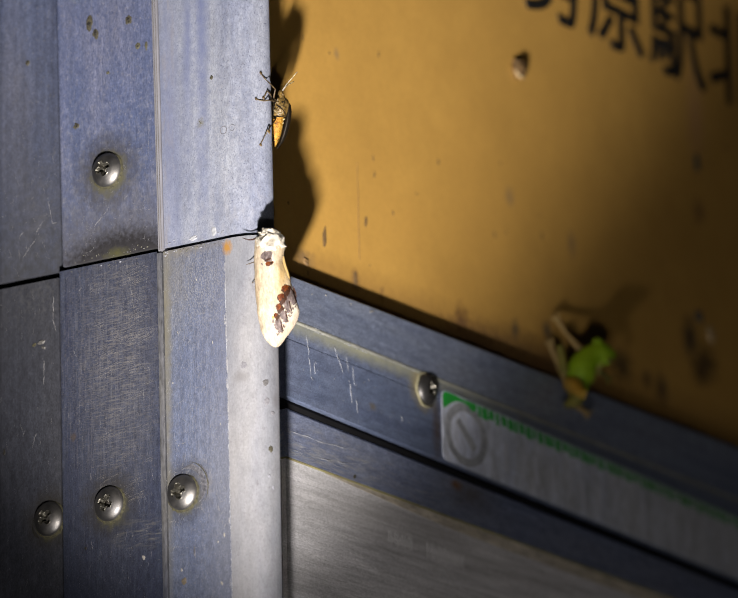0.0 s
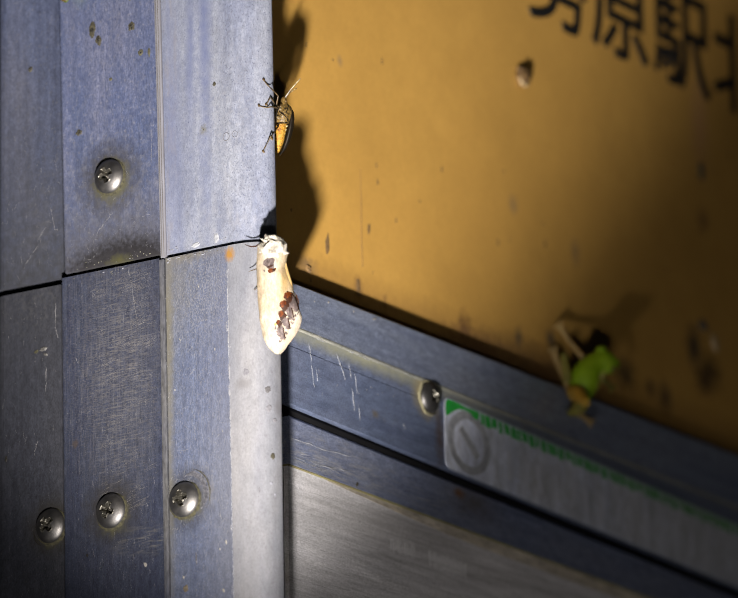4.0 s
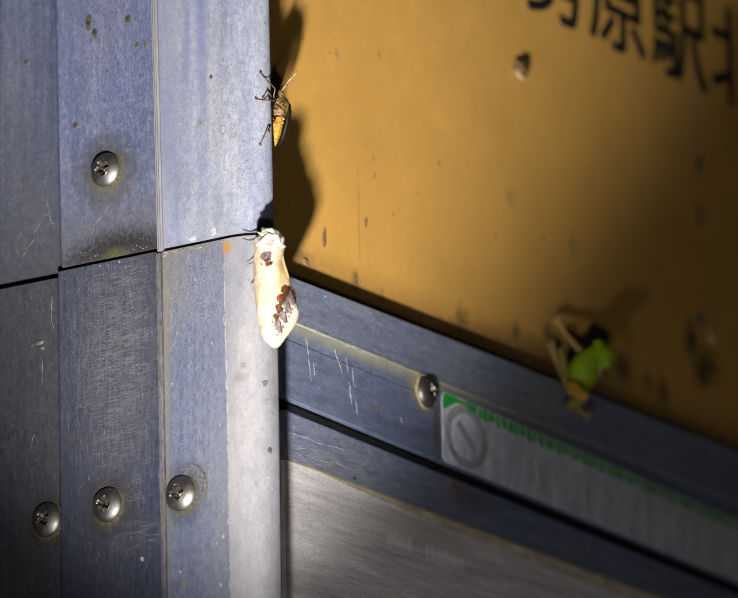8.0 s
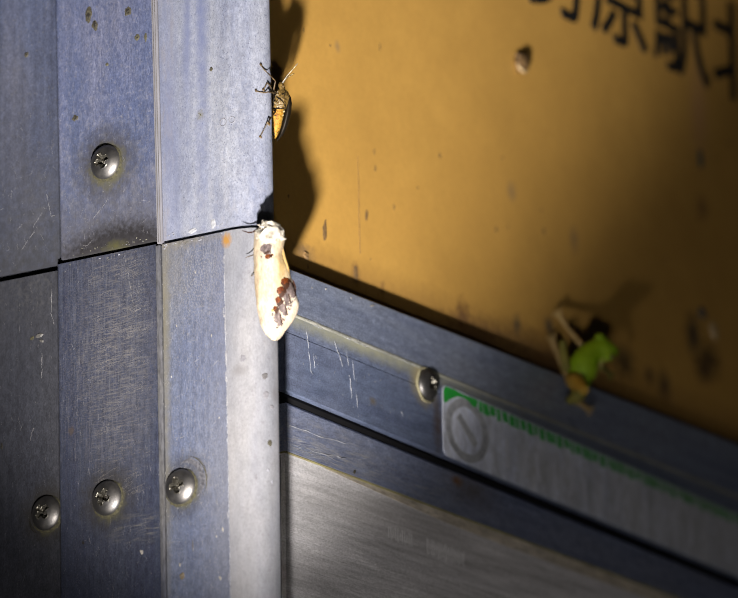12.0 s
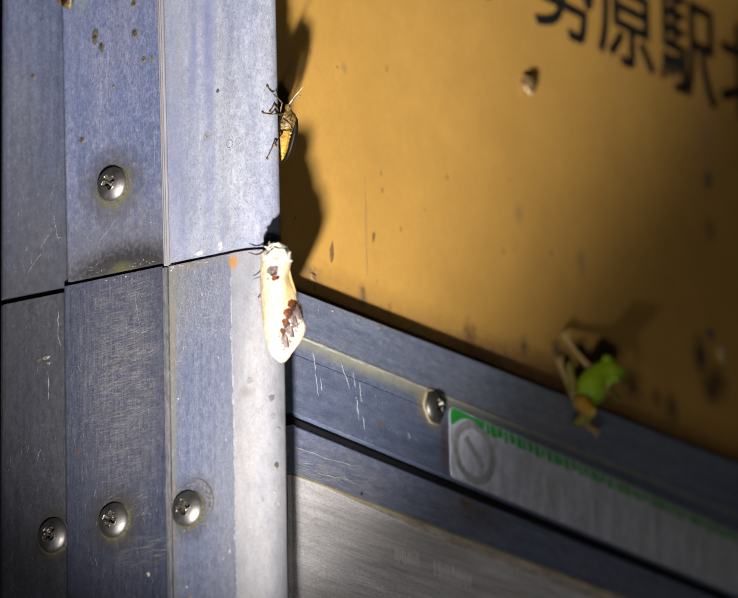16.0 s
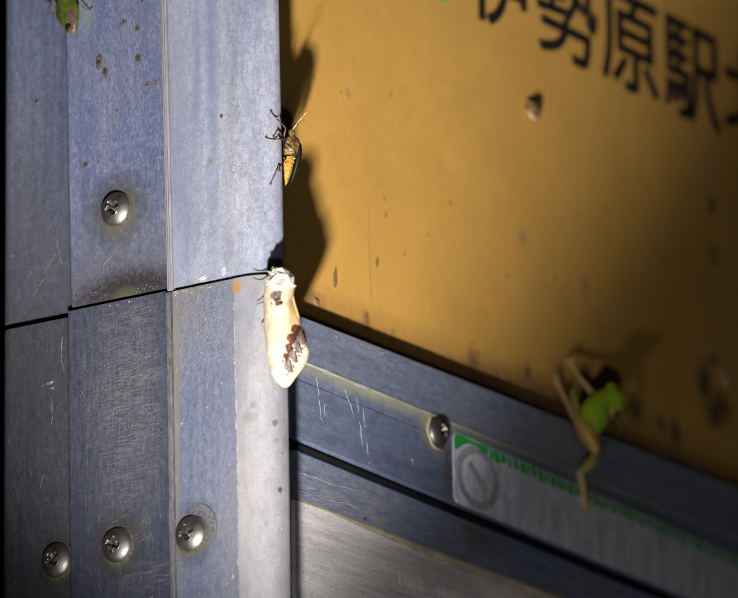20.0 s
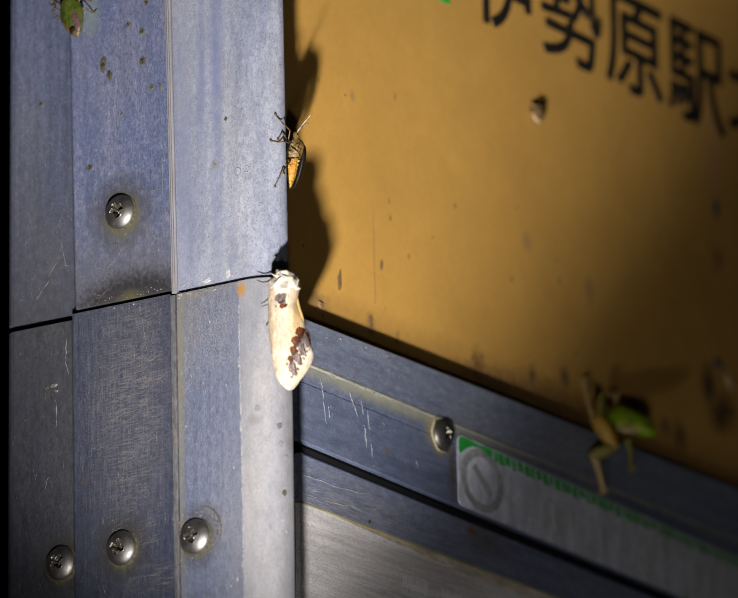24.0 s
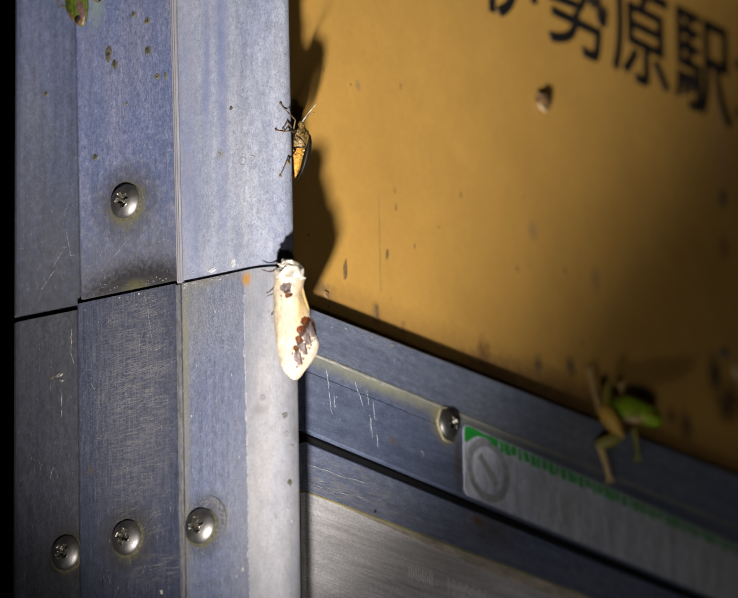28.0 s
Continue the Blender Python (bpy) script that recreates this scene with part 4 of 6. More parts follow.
for k in range(46):                      # flakes of oxide along the lips of the joint
    y = rnd.uniform(9.5, 27) if k % 5 else rnd.uniform(30, 56)
    if k < 30:
        spots(lower, [(0, y, -0.75 - 0.9 * rnd.random() ** 2 if y < 27 or y > 29 else -1.2, rnd.uniform(0.12, 0.5), rnd.uniform(0.08, 0.2), rnd.choice((pale_oxide, torn_metal, lichen)), rnd.uniform(-10, 30))], ON_SIDE, 900 + k)
    else:
        spots(upper, [(0, y, 1.25 + 0.5 * rnd.random() ** 2, rnd.uniform(0.1, 0.4), rnd.uniform(0.07, 0.16), rnd.choice((pale_oxide, lichen)), rnd.uniform(-10, 20))], ON_SIDE, 900 + k)
ring_pts = [(0.85 * math.cos(2 * math.pi * k / 20) * MM, 0.95 * math.sin(2 * math.pi * k / 20) * MM, 0) for k in range(21)]
for y, z, f in ((9.3, 26.2, 1.0), (6.9, 26.4, 0.8)):
    part("water_mark", tube([(f * x, f * v, w) for x, v, w in ring_pts], 0.09 * MM, 5), (faint_mark, pale_oxide)[f < 1], upper, "grey ring left by a drop", False, place(5 - 5 * math.sqrt(1 - ((10.45 - y) / 11.5) ** 2), y, z, ON_SIDE @ pose(0, 0, 0, 0, (3, 9)[f < 1], 0)))


def scratch(parent, a, b, r=0.055, bend=0.0, seed=0, mat=None):
    """A fine bare line from a to b (mm)."""
    rnd = random.Random(seed)
    flat = [p == q for p, q in zip(a, b)]
    sway = 0.02 * (Vector(b) - Vector(a)).length ** 0.5 + 0.02
    pts = []
    for k in range(11):
        f = k / 10
        p = Vector(a).lerp(Vector(b), f) + Vector((0, 0, bend * math.sin(math.pi * f)))
        pts.append((p + Vector([0 if still else rnd.gauss(0, sway) for still in flat])) * MM)
    rr = [r * MM * (0.25 if k in (0, 10) else rnd.choice((0.35, 0.7, 1.0, 1.15))) for k in range(11)]
    part("scratch", tube(pts, rr, 4), mat or pale_scratch, parent)


rnd = random.Random(5)
for k in range(14):                      # short nicks on the lower strips
    y = rnd.choice((rnd.uniform(10, 25), rnd.uniform(32, 56)))
    z = rnd.uniform(-80, -3)
    scratch(lower, (0.0, y, z), (0.0, y + rnd.uniform(-0.6, 0.3), z - rnd.uniform(0.4, 2.0)), rnd.uniform(0.02, 0.045), 0, k)
for k in range(40):                      # wear along the front arris
    z = -5 - 37 * rnd.random() if k < 30 else -42 - 44 * rnd.random()
    y = 9.35 + LEAN_LOW * z + rnd.gauss(0.05, 0.16)
    scratch(lower, (0.02, y, z), (0.02, y, z - rnd.uniform(0.4, 3.5)), rnd.uniform(0.05, 0.20), 0, 100 + k, worn_metal)
for k in range(14):                      # bare line along the front arris
    z = -5.5 - 5.9 * k
    scratch(lower, (0.03, 9.38 + LEAN_LOW * z, z), (0.03, 9.38 + LEAN_LOW * (z - 6.2), z - 6.2), (0.09, 0.12, 0.07)[k % 3], 0, 160 + k, white_scratch)
scratch(lower, (0, 38, -0.8), (0, 35.5, -14), 0.025, 0, 201)
scratch(lower, (2, 60.9, -5), (2, 61.1, -11), 0.07, 0.3, 202)
scratch(lower, (2, 61.1, -11), (2, 60.2, -14), 0.05, 0.2, 211)
scratch(lower, (2, 63.7, -20.5), (2, 63.9, -26.5), 0.07, 0.2, 203)
scratch(lower, (2, 66.2, -38.4), (2, 67.3, -42.0), 0.06, 0.3, 212)
for u, v, y, z, spin in ((1.25, 0.62, 64.6, -16.0, 8), (0.8, 0.5, 63.9, -17.5, -38)):      # flake of torn metal
    part("scrape", speck(u * MM, v * MM, 0.22 * MM, int(10 * y), 6), torn_metal, lower, "torn flake of bare metal", False, place(2.0, y, z, ON_SIDE, spin))
part("scrape", speck(0.7 * MM, 0.45 * MM, 0.1 * MM, 66, 7), crust_dirt, lower, "", False, place(2.0, 66.6, -16.3, ON_SIDE, 10))
scratch(upper, (2, 70, 6), (2, 66, 10), 0.03, 0.2, 204)
scratch(upper, (2, 66.5, 11), (2, 63.5, 14.5), 0.025, 0.2, 207)
scratch(upper, (2, 62.5, 19), (2, 61.2, 13), 0.04, 0.2, 208)
scratch(upper, (2, 61.2, 13), (2, 60.0, 13), 0.05, 0, 209)
scratch(upper, (0, 47.5, 9), (0, 45, 11.2), 0.035, 0, 205)
scratch(upper, (0, 44.6, 11.6), (0, 42.5, 13.6), 0.03, 0, 210)
scratch(upper, (0, 31, 24), (0, 31, 32), 0.04, 0, 206)


def fine_scratches(parent, count, box, length, slant, seed, radius=(0.012, 0.03)):
    """Many hair-fine bare lines in one sheet. box: x, y range, z range; slant: how far a line leans off the upright, degrees."""
    rnd = random.Random(seed)
    bm = bmesh.new()
    for _ in range(count):
        y, z = rnd.uniform(*box[1]), rnd.uniform(*box[2])
        a = radians(rnd.gauss(*slant))
        n = rnd.uniform(*length) * rnd.random() ** 0.6
        r = rnd.uniform(*radius) * MM
        ends = [Vector((box[0], y + n * math.sin(a) * s, z + n * math.cos(a) * s + rnd.uniform(-0.1, 0.1))) * MM for s in (-0.5, 0, 0.5)]
        tube(ends, [r * 0.4, r, r * 0.4], 4, bm)
    tagged(part("fine_scratches", bm, pale_scratch, parent, "hair-fine bare scratches"), kind="stuff")


fine_scratches(lower, 460, (0.0, (9.6, 28.4), (-88, -1)), (0.4, 2.6), (0, 24), 21)
fine_scratches(lower, 90, (0.0, (9.6, 28.4), (-20, -1)), (0.3, 1.4), (60, 40), 22)
fine_scratches(lower, 260, (0.0, (10.5, 26.5), (-86, -1)), (0.4, 3.2), (20, 70), 29, (0.014, 0.032))
fine_scratches(lower, 260, (0.0, (30.5, 56.5), (-88, -1)), (0.4, 3.0), (0, 12), 23, (0.01, 0.024))
bm = bmesh.new()                         # rubbed patches: bundles of parallel hairlines
rnd = random.Random(24)
for k in range(90):
    y0, z0, lean = rnd.gauss(38, 5.5), -2 - 58 * rnd.random() ** 1.15, radians(rnd.gauss(80, 4))
    if not 30.5 < y0 < 53:
        continue
    for _ in range(rnd.randint(5, 13)):
        y, z, n, r = y0 + rnd.gauss(0, 1.2), z0 + rnd.gauss(0, 0.7), rnd.uniform(0.8, 4.2), rnd.uniform(0.006, 0.015) * MM
        y = max(29.6 + n / 2, min(56 - n / 2, y))
        ends = [Vector((0.0, y + n * math.sin(lean) * f, z - n * math.cos(lean) * f + rnd.uniform(-0.06, 0.06))) * MM for f in (-0.5, 0, 0.5)]
        tube(ends, [r * 0.4, r, r * 0.4], 4, bm)
tagged(part("fine_scratches", bm, rubbed_metal, lower, "rubbed hair-fine scratches"), kind="stuff")
fine_scratches(lower, 80, (2.0, (60, 77), (-85, -2.5)), (0.4, 2.6), (0, 16), 25, (0.01, 0.025))
fine_scratches(upper, 190, (0.0, (31, 56), (1.5, 34)), (0.4, 2.4), (30, 50), 26, (0.01, 0.024))
fine_scratches(upper, 60, (2.0, (60, 77), (2, 40)), (0.6, 3.0), (20, 40), 27, (0.01, 0.026))
fine_scratches(upper, 120, (0.0, (12.5, 27), (1, 75)), (0.3, 2.0), (0, 14), 28, (0.01, 0.024))

# ---------------------------------------------------------------- ochre sign face
PANEL_END = 460
panel = thing("sign_panel", Matrix.Translation(J), "ochre enamelled sign panel with black characters, stained and darker along its foot", "sign", "structure")
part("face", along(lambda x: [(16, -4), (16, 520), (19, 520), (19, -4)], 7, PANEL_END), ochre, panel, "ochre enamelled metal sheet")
part("back_plate", along(lambda x: [(74, -1000), (74, 520), (77, 520), (77, -1000)], 30, PANEL_END), core_dark, panel)


def letter(char, x, z, size, weight=0.0):
    cu = bpy.data.curves.new("letter", "FONT")
    cu.body, cu.size, cu.extrude = char, size, 0.00012
    tmp = bpy.data.objects.new("letter", cu)
    scene.collection.objects.link(tmp)
    me = bpy.data.meshes.new_from_object(tmp.evaluated_get(bpy.context.evaluated_depsgraph_get()))
    bpy.data.objects.remove(tmp)
    bm = bmesh.new()                      # thickened strokes: the outline laid over itself, a little apart
    for k, (dx, dy) in enumerate(((-1, -0.6), (1, -0.6), (-1, 0.6), (1, 0.6), (0, 0))):
        me.transform(Matrix.Translation((dx * weight, dy * weight, 0.00002 * k)))
        bm.from_mesh(me)
        me.transform(Matrix.Translation((-dx * weight, -dy * weight, -0.00002 * k)))
    bm.to_mesh(me)
    bm.free()
    me.materials.clear()
    me.materials.append(ink)
    xs, ys = [v.co.x for v in me.vertices], [v.co.y for v in me.vertices]
    ob = new("letter", me)
    ob.parent = panel
    ob.matrix_basis = Matrix.Translation((x * MM, 15.9 * MM, z * MM)) @ ON_FRONT
    return (min(xs), max(xs), min(ys), max(ys))


for k, char in enumerate("伊勢原駅北"):
    letter(char, (113.1 + 31.9 * k), 100.6, 0.0312, 0.0003)
part("flake", speck(2.2 * MM, 2.6 * MM, 0.5 * MM, 309), pellet_rim, panel, "pale loose flake", False, place(237.3, 16, 29.1, ON_FRONT, 20))
bm = along(lambda x: [(15.85, 98.0), (15.85, 130.0), (16, 130.0), (16, 98.0)], 60, 102.7)
part("green_panel", bm, green_ink, panel, "green printed block")
# raised pellet of mud, and other crumbs on the sheet
# brown patch up and right of the pellet paints its soft shadow
part("streak", speck(2.7 * MM, 1.9 * MM, 0.25 * MM, 330), grey_spot, panel, "brown patch painted as the pellet's shadow", False, place(143.0, 16, 81.6, ON_FRONT, 25))
part("mud_pellet", blob((141.8 * MM, 15.2 * MM, 79.8 * MM), (2.8 * MM, 1.5 * MM, 2.3 * MM), (0, 0, 0), 0.6, 18, 10, seed=3.0), pellet_mud, panel, "brown pellet stuck to the sheet", True)
# pale arc paints the pellet's underside as lit
part("pellet_rim", tube([((141.7 + 2.3 * math.cos(radians(a))) * MM, (15.0 - 0.3 * math.sin(radians(a - 180))) * MM, (79.3 + 2.1 * math.sin(radians(a))) * MM) for a in range(195, 346, 15)],
                        [(0.12 + 0.30 * math.sin(math.pi * k / 10)) * MM for k in range(11)], 8), pellet_rim, panel, "pale arc painted as the pellet's lit underside", True)
part("streak", speck(0.9 * MM, 3.0 * MM, 0.06 * MM, 301), smudge, panel, "", False, place(51.8, 16, 13.2, ON_FRONT, -4))
part("streak", speck(0.9 * MM, 2.2 * MM, 0.06 * MM, 302), smudge, panel, "", False, place(64.9, 16, 5.5, ON_FRONT, 5))
part("streak", speck(1.5 * MM, 0.9 * MM, 0.3 * MM, 303), smudge, panel, "", False, place(43.5, 16, 5.2, ON_FRONT, -30))
part("streak", speck(2.4 * MM, 1.8 * MM, 0.6 * MM, 304), grey_spot, panel, "", False, place(231.5, 16, 33.0, ON_FRONT, 0))
part("streak", speck(1.4 * MM, 2.4 * MM, 0.6 * MM, 305), olive_spot, panel, "", False, place(232.9, 16, 76.9, ON_FRONT, 0))
part("streak", speck(0.6 * MM, 1.5 * MM, 0.05 * MM, 306), smudge, panel, "", False, place(70.1, 16, 21.6, ON_FRONT, -12))
part("run_mark", tube([Vector(p) * MM for p in ((66.5, 15.98, 36), (66.7, 15.98, 28), (66.6, 15.98, 20), (66.9, 15.98, 11))], [0.06 * MM, 0.1 * MM, 0.12 * MM, 0.1 * MM], 4), smudge, panel)
for k in range(26):
    x, z = rnd.uniform(36, 250), rnd.uniform(2, 118)
    part("streak", speck(rnd.uniform(0.15, 0.45) * MM, rnd.uniform(0.3, 1.1) * MM, 0.04 * MM, 320 + k), smudge, panel, "", False,
         place(x, 16, z, ON_FRONT, rnd.uniform(-15, 15)))

# ---------------------------------------------------------------- rail under the panel
def zc(x):                                # the crease
    return -13.5 - 0.017 * (x - 38)


def zt(x):                                # the fine line
    return -18.3 - 0.018 * (x - 28)


def zk(x):                                # the sticker's top
    return -17.0 - 0.036 * (x - 105)


def zb(x):                                # the rail's lower edge
    return -32.7 - 0.031 * (x - 28)


def zs(x):                                # the door's upper edge
    return -34.9 - 0.031 * (x - 30)


def zy(x):                                # the yellowed seam
    return -46.9 - 0.016 * (x - 32)


RAIL0 = 26.6
rail = thing("horizontal_rail", Matrix.Translation(J), "dark blue-grey aluminium frame rail with a screw, below the sign panel", "rail", "structure")
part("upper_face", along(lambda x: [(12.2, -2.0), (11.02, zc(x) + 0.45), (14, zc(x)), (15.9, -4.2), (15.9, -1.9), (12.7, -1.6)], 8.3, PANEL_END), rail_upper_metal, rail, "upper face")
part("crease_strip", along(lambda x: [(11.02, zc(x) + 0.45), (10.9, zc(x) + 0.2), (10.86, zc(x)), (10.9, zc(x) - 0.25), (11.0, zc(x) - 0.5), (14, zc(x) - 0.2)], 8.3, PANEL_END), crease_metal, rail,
     "crease with yellow-green slime and a painted highlight", True)
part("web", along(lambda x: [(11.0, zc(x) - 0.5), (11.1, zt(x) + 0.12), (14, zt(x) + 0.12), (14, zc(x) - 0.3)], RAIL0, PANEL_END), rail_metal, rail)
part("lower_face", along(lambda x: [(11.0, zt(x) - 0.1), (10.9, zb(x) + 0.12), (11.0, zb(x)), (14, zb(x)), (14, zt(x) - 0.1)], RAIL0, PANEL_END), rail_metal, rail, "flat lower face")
screw(rail, place(88.0, 11.0, -18.4, ON_FRONT), 35, 0.92)
part("grime_ring", tube([(r * math.cos(radians(a)) * MM, r * math.sin(radians(a)) * MM, 0.1 * MM) for a, r in ((a, 4.35 + 0.16 * math.sin(a * 0.11)) for a in range(70, 291, 10))],
                        [(0.12 + 0.22 * math.sin(math.pi * k / 22)) * MM for k in range(23)], 8), pale_grime, rail, "pale yellow grime round the screw", True, place(88.0, 11.0, -18.4, ON_FRONT))
for k, (x0, z0, x1, z1, r) in enumerate(((35.9, -15.0, 37.8, -26.5, 0.09), (38.8, -20.5, 39.4, -24.8, 0.06), (47.9, -16.0, 51.3, -21.9, 0.07), (53.0, -15.0, 55.3, -31.0, 0.10),
                                         (55.4, -18.8, 57.7, -32.9, 0.10), (53.9, -23.0, 54.6, -25.0, 0.10), (75.6, -26.4, 77.2, -28.6, 0.09), (37, -13.5, 43, -13.9, 0.09), (56, -14.3, 62, -14.6, 0.09),
                                         (52, -14.2, 55, -14.3, 0.10), (66, -14.0, 90, -14.9, 0.06))):
    scratch(rail, (x0, 11.02 if z0 < -18 else 11.04, z0), (x1, 10.92, z1), r, 0, 400 + k, white_scratch)
for k in range(30):
    x, z = rnd.uniform(30, 92), rnd.uniform(-32, -19)
    scratch(rail, (x, 10.95, z), (x + rnd.uniform(-0.6, 0.6), 10.95, z - rnd.uniform(0.2, 0.9)), 0.045, 0, 430 + k)
for k, (x, y, z, u) in enumerate(((66, 12.1, -3.0, 1.2), (110, 12.1, -3.0, 0.5), (40, 12.0, -4.5, 0.25), (57, 12.1, -3.2, 0.25), (150, 12.1, -2.6, 0.5), (46, 12.0, -3.4, 0.3))):
    part("chip", speck(u * MM, 0.22 * MM, 0.1 * MM, 460 + k), chip_white, rail, "", False, place(x, y, z, ON_FRONT, 20))

for k in range(7):                        # short white strokes on the crease
    x0 = (39.2, 55.4)[k % 2] + rnd.uniform(-3.5, 3.5)
    z0 = zc(x0) + rnd.uniform(-0.6, 1.0)
    scratch(rail, (x0, 10.95, z0), (x0 + rnd.uniform(1.5, 4.0), 10.92, z0 + rnd.uniform(-0.5, 0.1)), rnd.uniform(0.03, 0.06), 0, 480 + k, white_scratch)

gasket = thing("rubber_gasket", Matrix.Translation(J), "black rubber gasket between the rail and the strip below", "gasket", "structure")
part("seal", along(lambda x: [(12.6, zb(x) - 0.05), (12.2, zb(x) - 0.9), (13.0, zb(x) - 2.2), (20, zb(x) - 2.2), (20, zb(x) - 0.05)], 8.3, PANEL_END), black_rubber, gasket, "", True)
part("edge_trim", along(lambda x: [(14.2, -1500), (14.2, zy(x) - 0.5), (17, zy(x) - 0.5), (17, -1500)], 20, 29.4, 1), trim_grey, gasket, "grey rubber lip beside the sheet")
part("corner_seal", along(lambda x: [(15.0, zb(x) - 60), (15.0, zc(x) - 1.5), (18, zc(x) - 1.5), (18, zb(x) - 60)], 8.3, 30.5, 1), seal_grey, gasket)


def wedge_depth(x):
    return 0.1 + 2.6 * max(0.0, min(1.0, (x - 45) / 60))


door = thing("lower_door", Matrix.Translation(J), "brushed metal door below the rail with a dark upper strip", "door", "structure")
part("top_strip", along(lambda x: [(12.6, zs(x)), (12.3, zs(x) - 0.5), (12.5, zy(x) + 0.3), (17, zy(x) + 0.3), (17, zs(x))], 29.5, PANEL_END), strip_metal, door, "scratched aluminium strip")
part("seam", along(lambda x: [(12.75, zy(x) + 0.28), (12.7, zy(x) + 0.05), (12.95, zy(x) - 0.22), (17, zy(x) - 0.22), (17, zy(x) + 0.28)], 29.5, PANEL_END, 12), yellow_seam, door,
     "yellowed sealant line")
part("wedge", along(lambda x: [(12.97, zy(x) - 0.22), (12.9, zy(x) - 0.3 - wedge_depth(x)), (17, zy(x) - 0.3 - wedge_depth(x)), (17, zy(x) - 0.22)], 46, PANEL_END, 16), wedge_film, door,
     "brown stained band under the seam")
part("sheet", along(lambda x: [(13.0, zy(x) - 0.18), (13.0, -1500), (17, -1500), (17, zy(x) - 0.18)], 29.5, PANEL_END), lower_sheet_metal, door, "brushed metal sheet")
for k in range(30):
    x = rnd.uniform(29, 95)
    z = rnd.uniform(-45.5, -38)
    scratch(door, (x, 12.42, z), (x + rnd.uniform(1, 9), 12.42, z - rnd.uniform(-0.2, 1.2)), 0.035, rnd.uniform(-0.5, 0.3), 500 + k)
scratch(door, (29.8, 12.36, -40.2), (56, 12.36, -39.7), 0.10, -0.4, 540, white_scratch)
scratch(door, (29.7, 12.42, -44.8), (57.5, 12.40, -42.9), 0.09, -0.5, 541, white_scratch)
scratch(door, (57.5, 12.40, -42.9), (64.7, 12.36, -40.8), 0.08, -0.5, 546, white_scratch)
bm = bmesh.new()                         # bundle of hairlines near the post
for k in range(130):
    x, z, n, r = 29.6 + 16 * rnd.random() ** 1.6, rnd.uniform(-46.6, -42.0), rnd.uniform(1.0, 6.0), rnd.uniform(0.010, 0.028) * MM
    tube([Vector((x + n * f, 12.44, z + 0.10 * n * f + rnd.uniform(-0.1, 0.1))) * MM for f in (0, 0.5, 1)], [r * 0.4, r, r * 0.4], 4, bm)
for k in range(60):
    x, z, n, r = rnd.uniform(29.6, 36), rnd.uniform(-56, -48), rnd.uniform(0.6, 2.6), rnd.uniform(0.010, 0.03) * MM
    tube([Vector((x + n * f, 12.99, z - 0.3 * n * f + rnd.uniform(-0.2, 0.2))) * MM for f in (0, 0.5, 1)], [r * 0.4, r, r * 0.4], 4, bm)
tagged(part("fine_scratches", bm, white_scratch, door, "bundle of hair-fine white scratches"), kind="stuff")
scratch(door, (31, 12.42, -44.6), (58, 12.42, -45.4), 0.06, 0.5, 542)
scratch(door, (30, 12.42, -45.2), (52, 12.42, -46.0), 0.06, 0.3, 543)
scratch(door, (66, 12.42, -43.6), (72, 12.42, -43.0), 0.05, -0.5, 544)
scratch(door, (76, 12.42, -46.0), (92, 12.42, -47.2), 0.06, 0.2, 545)
for k in range(46):                       # long brush lines on the sheet
    x, z = rnd.uniform(29.6, 112), rnd.uniform(-82, -49.5)
    scratch(door, (x, 13.0, z), (x + rnd.uniform(8, 30), 13.0, z - rnd.uniform(0, 0.6)), 0.03, 0, 600 + k)
for x0, z0, n, high in ((73.0, -57.7, 11, 2.0), (90.0, -57.9, 17, 2.4)):     # illegible worn marking
    for k in range(n):
        x, zz = x0 + k * 1.0, z0 - 0.02 * k
        h = high * (0.35 + 0.65 * abs(math.sin(k * 1.1 + x0)))
        bm = along(lambda q: [(12.95, zz - h), (12.95, zz + h * 0.8), (13.02, zz + h * 0.8), (13.02, zz - h)], x, x + 0.34, 1)
        part("worn_mark", bm, worn_white, door)
spots(door, [(58.0, 12.5, -46.0, 0.7, 0.45, dropping, 40)], ON_FRONT, 560)

# ---------------------------------------------------------------- sticker on the rail
sticker = thing("sticker", Matrix.Translation(J), "worn grey film sticker with green printed edge", "sticker")
def sheet_of(points, y0, y1):
    """A thin plate in the xz plane from its outline (mm)."""
    return loft(bmesh.new(), [[(x * MM, y * MM, z * MM) for x, z in points] for y in (y0, y1)])


def film_edge(x):
    return zb(x) + 0.15


outline = [(94.6 + 1.9 * (1 - math.cos(radians(a))), zk(96) - 1.9 * (1 - math.sin(radians(a)))) for a in range(0, 91, 15)]
outline += [(x, zk(x)) for x in range(100, 331, 10)] + [(x, film_edge(x)) for x in range(330, 99, -10)] + [(96.0, film_edge(96)), (94.6, film_edge(95) + 1.2)]
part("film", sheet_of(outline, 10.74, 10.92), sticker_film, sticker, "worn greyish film")
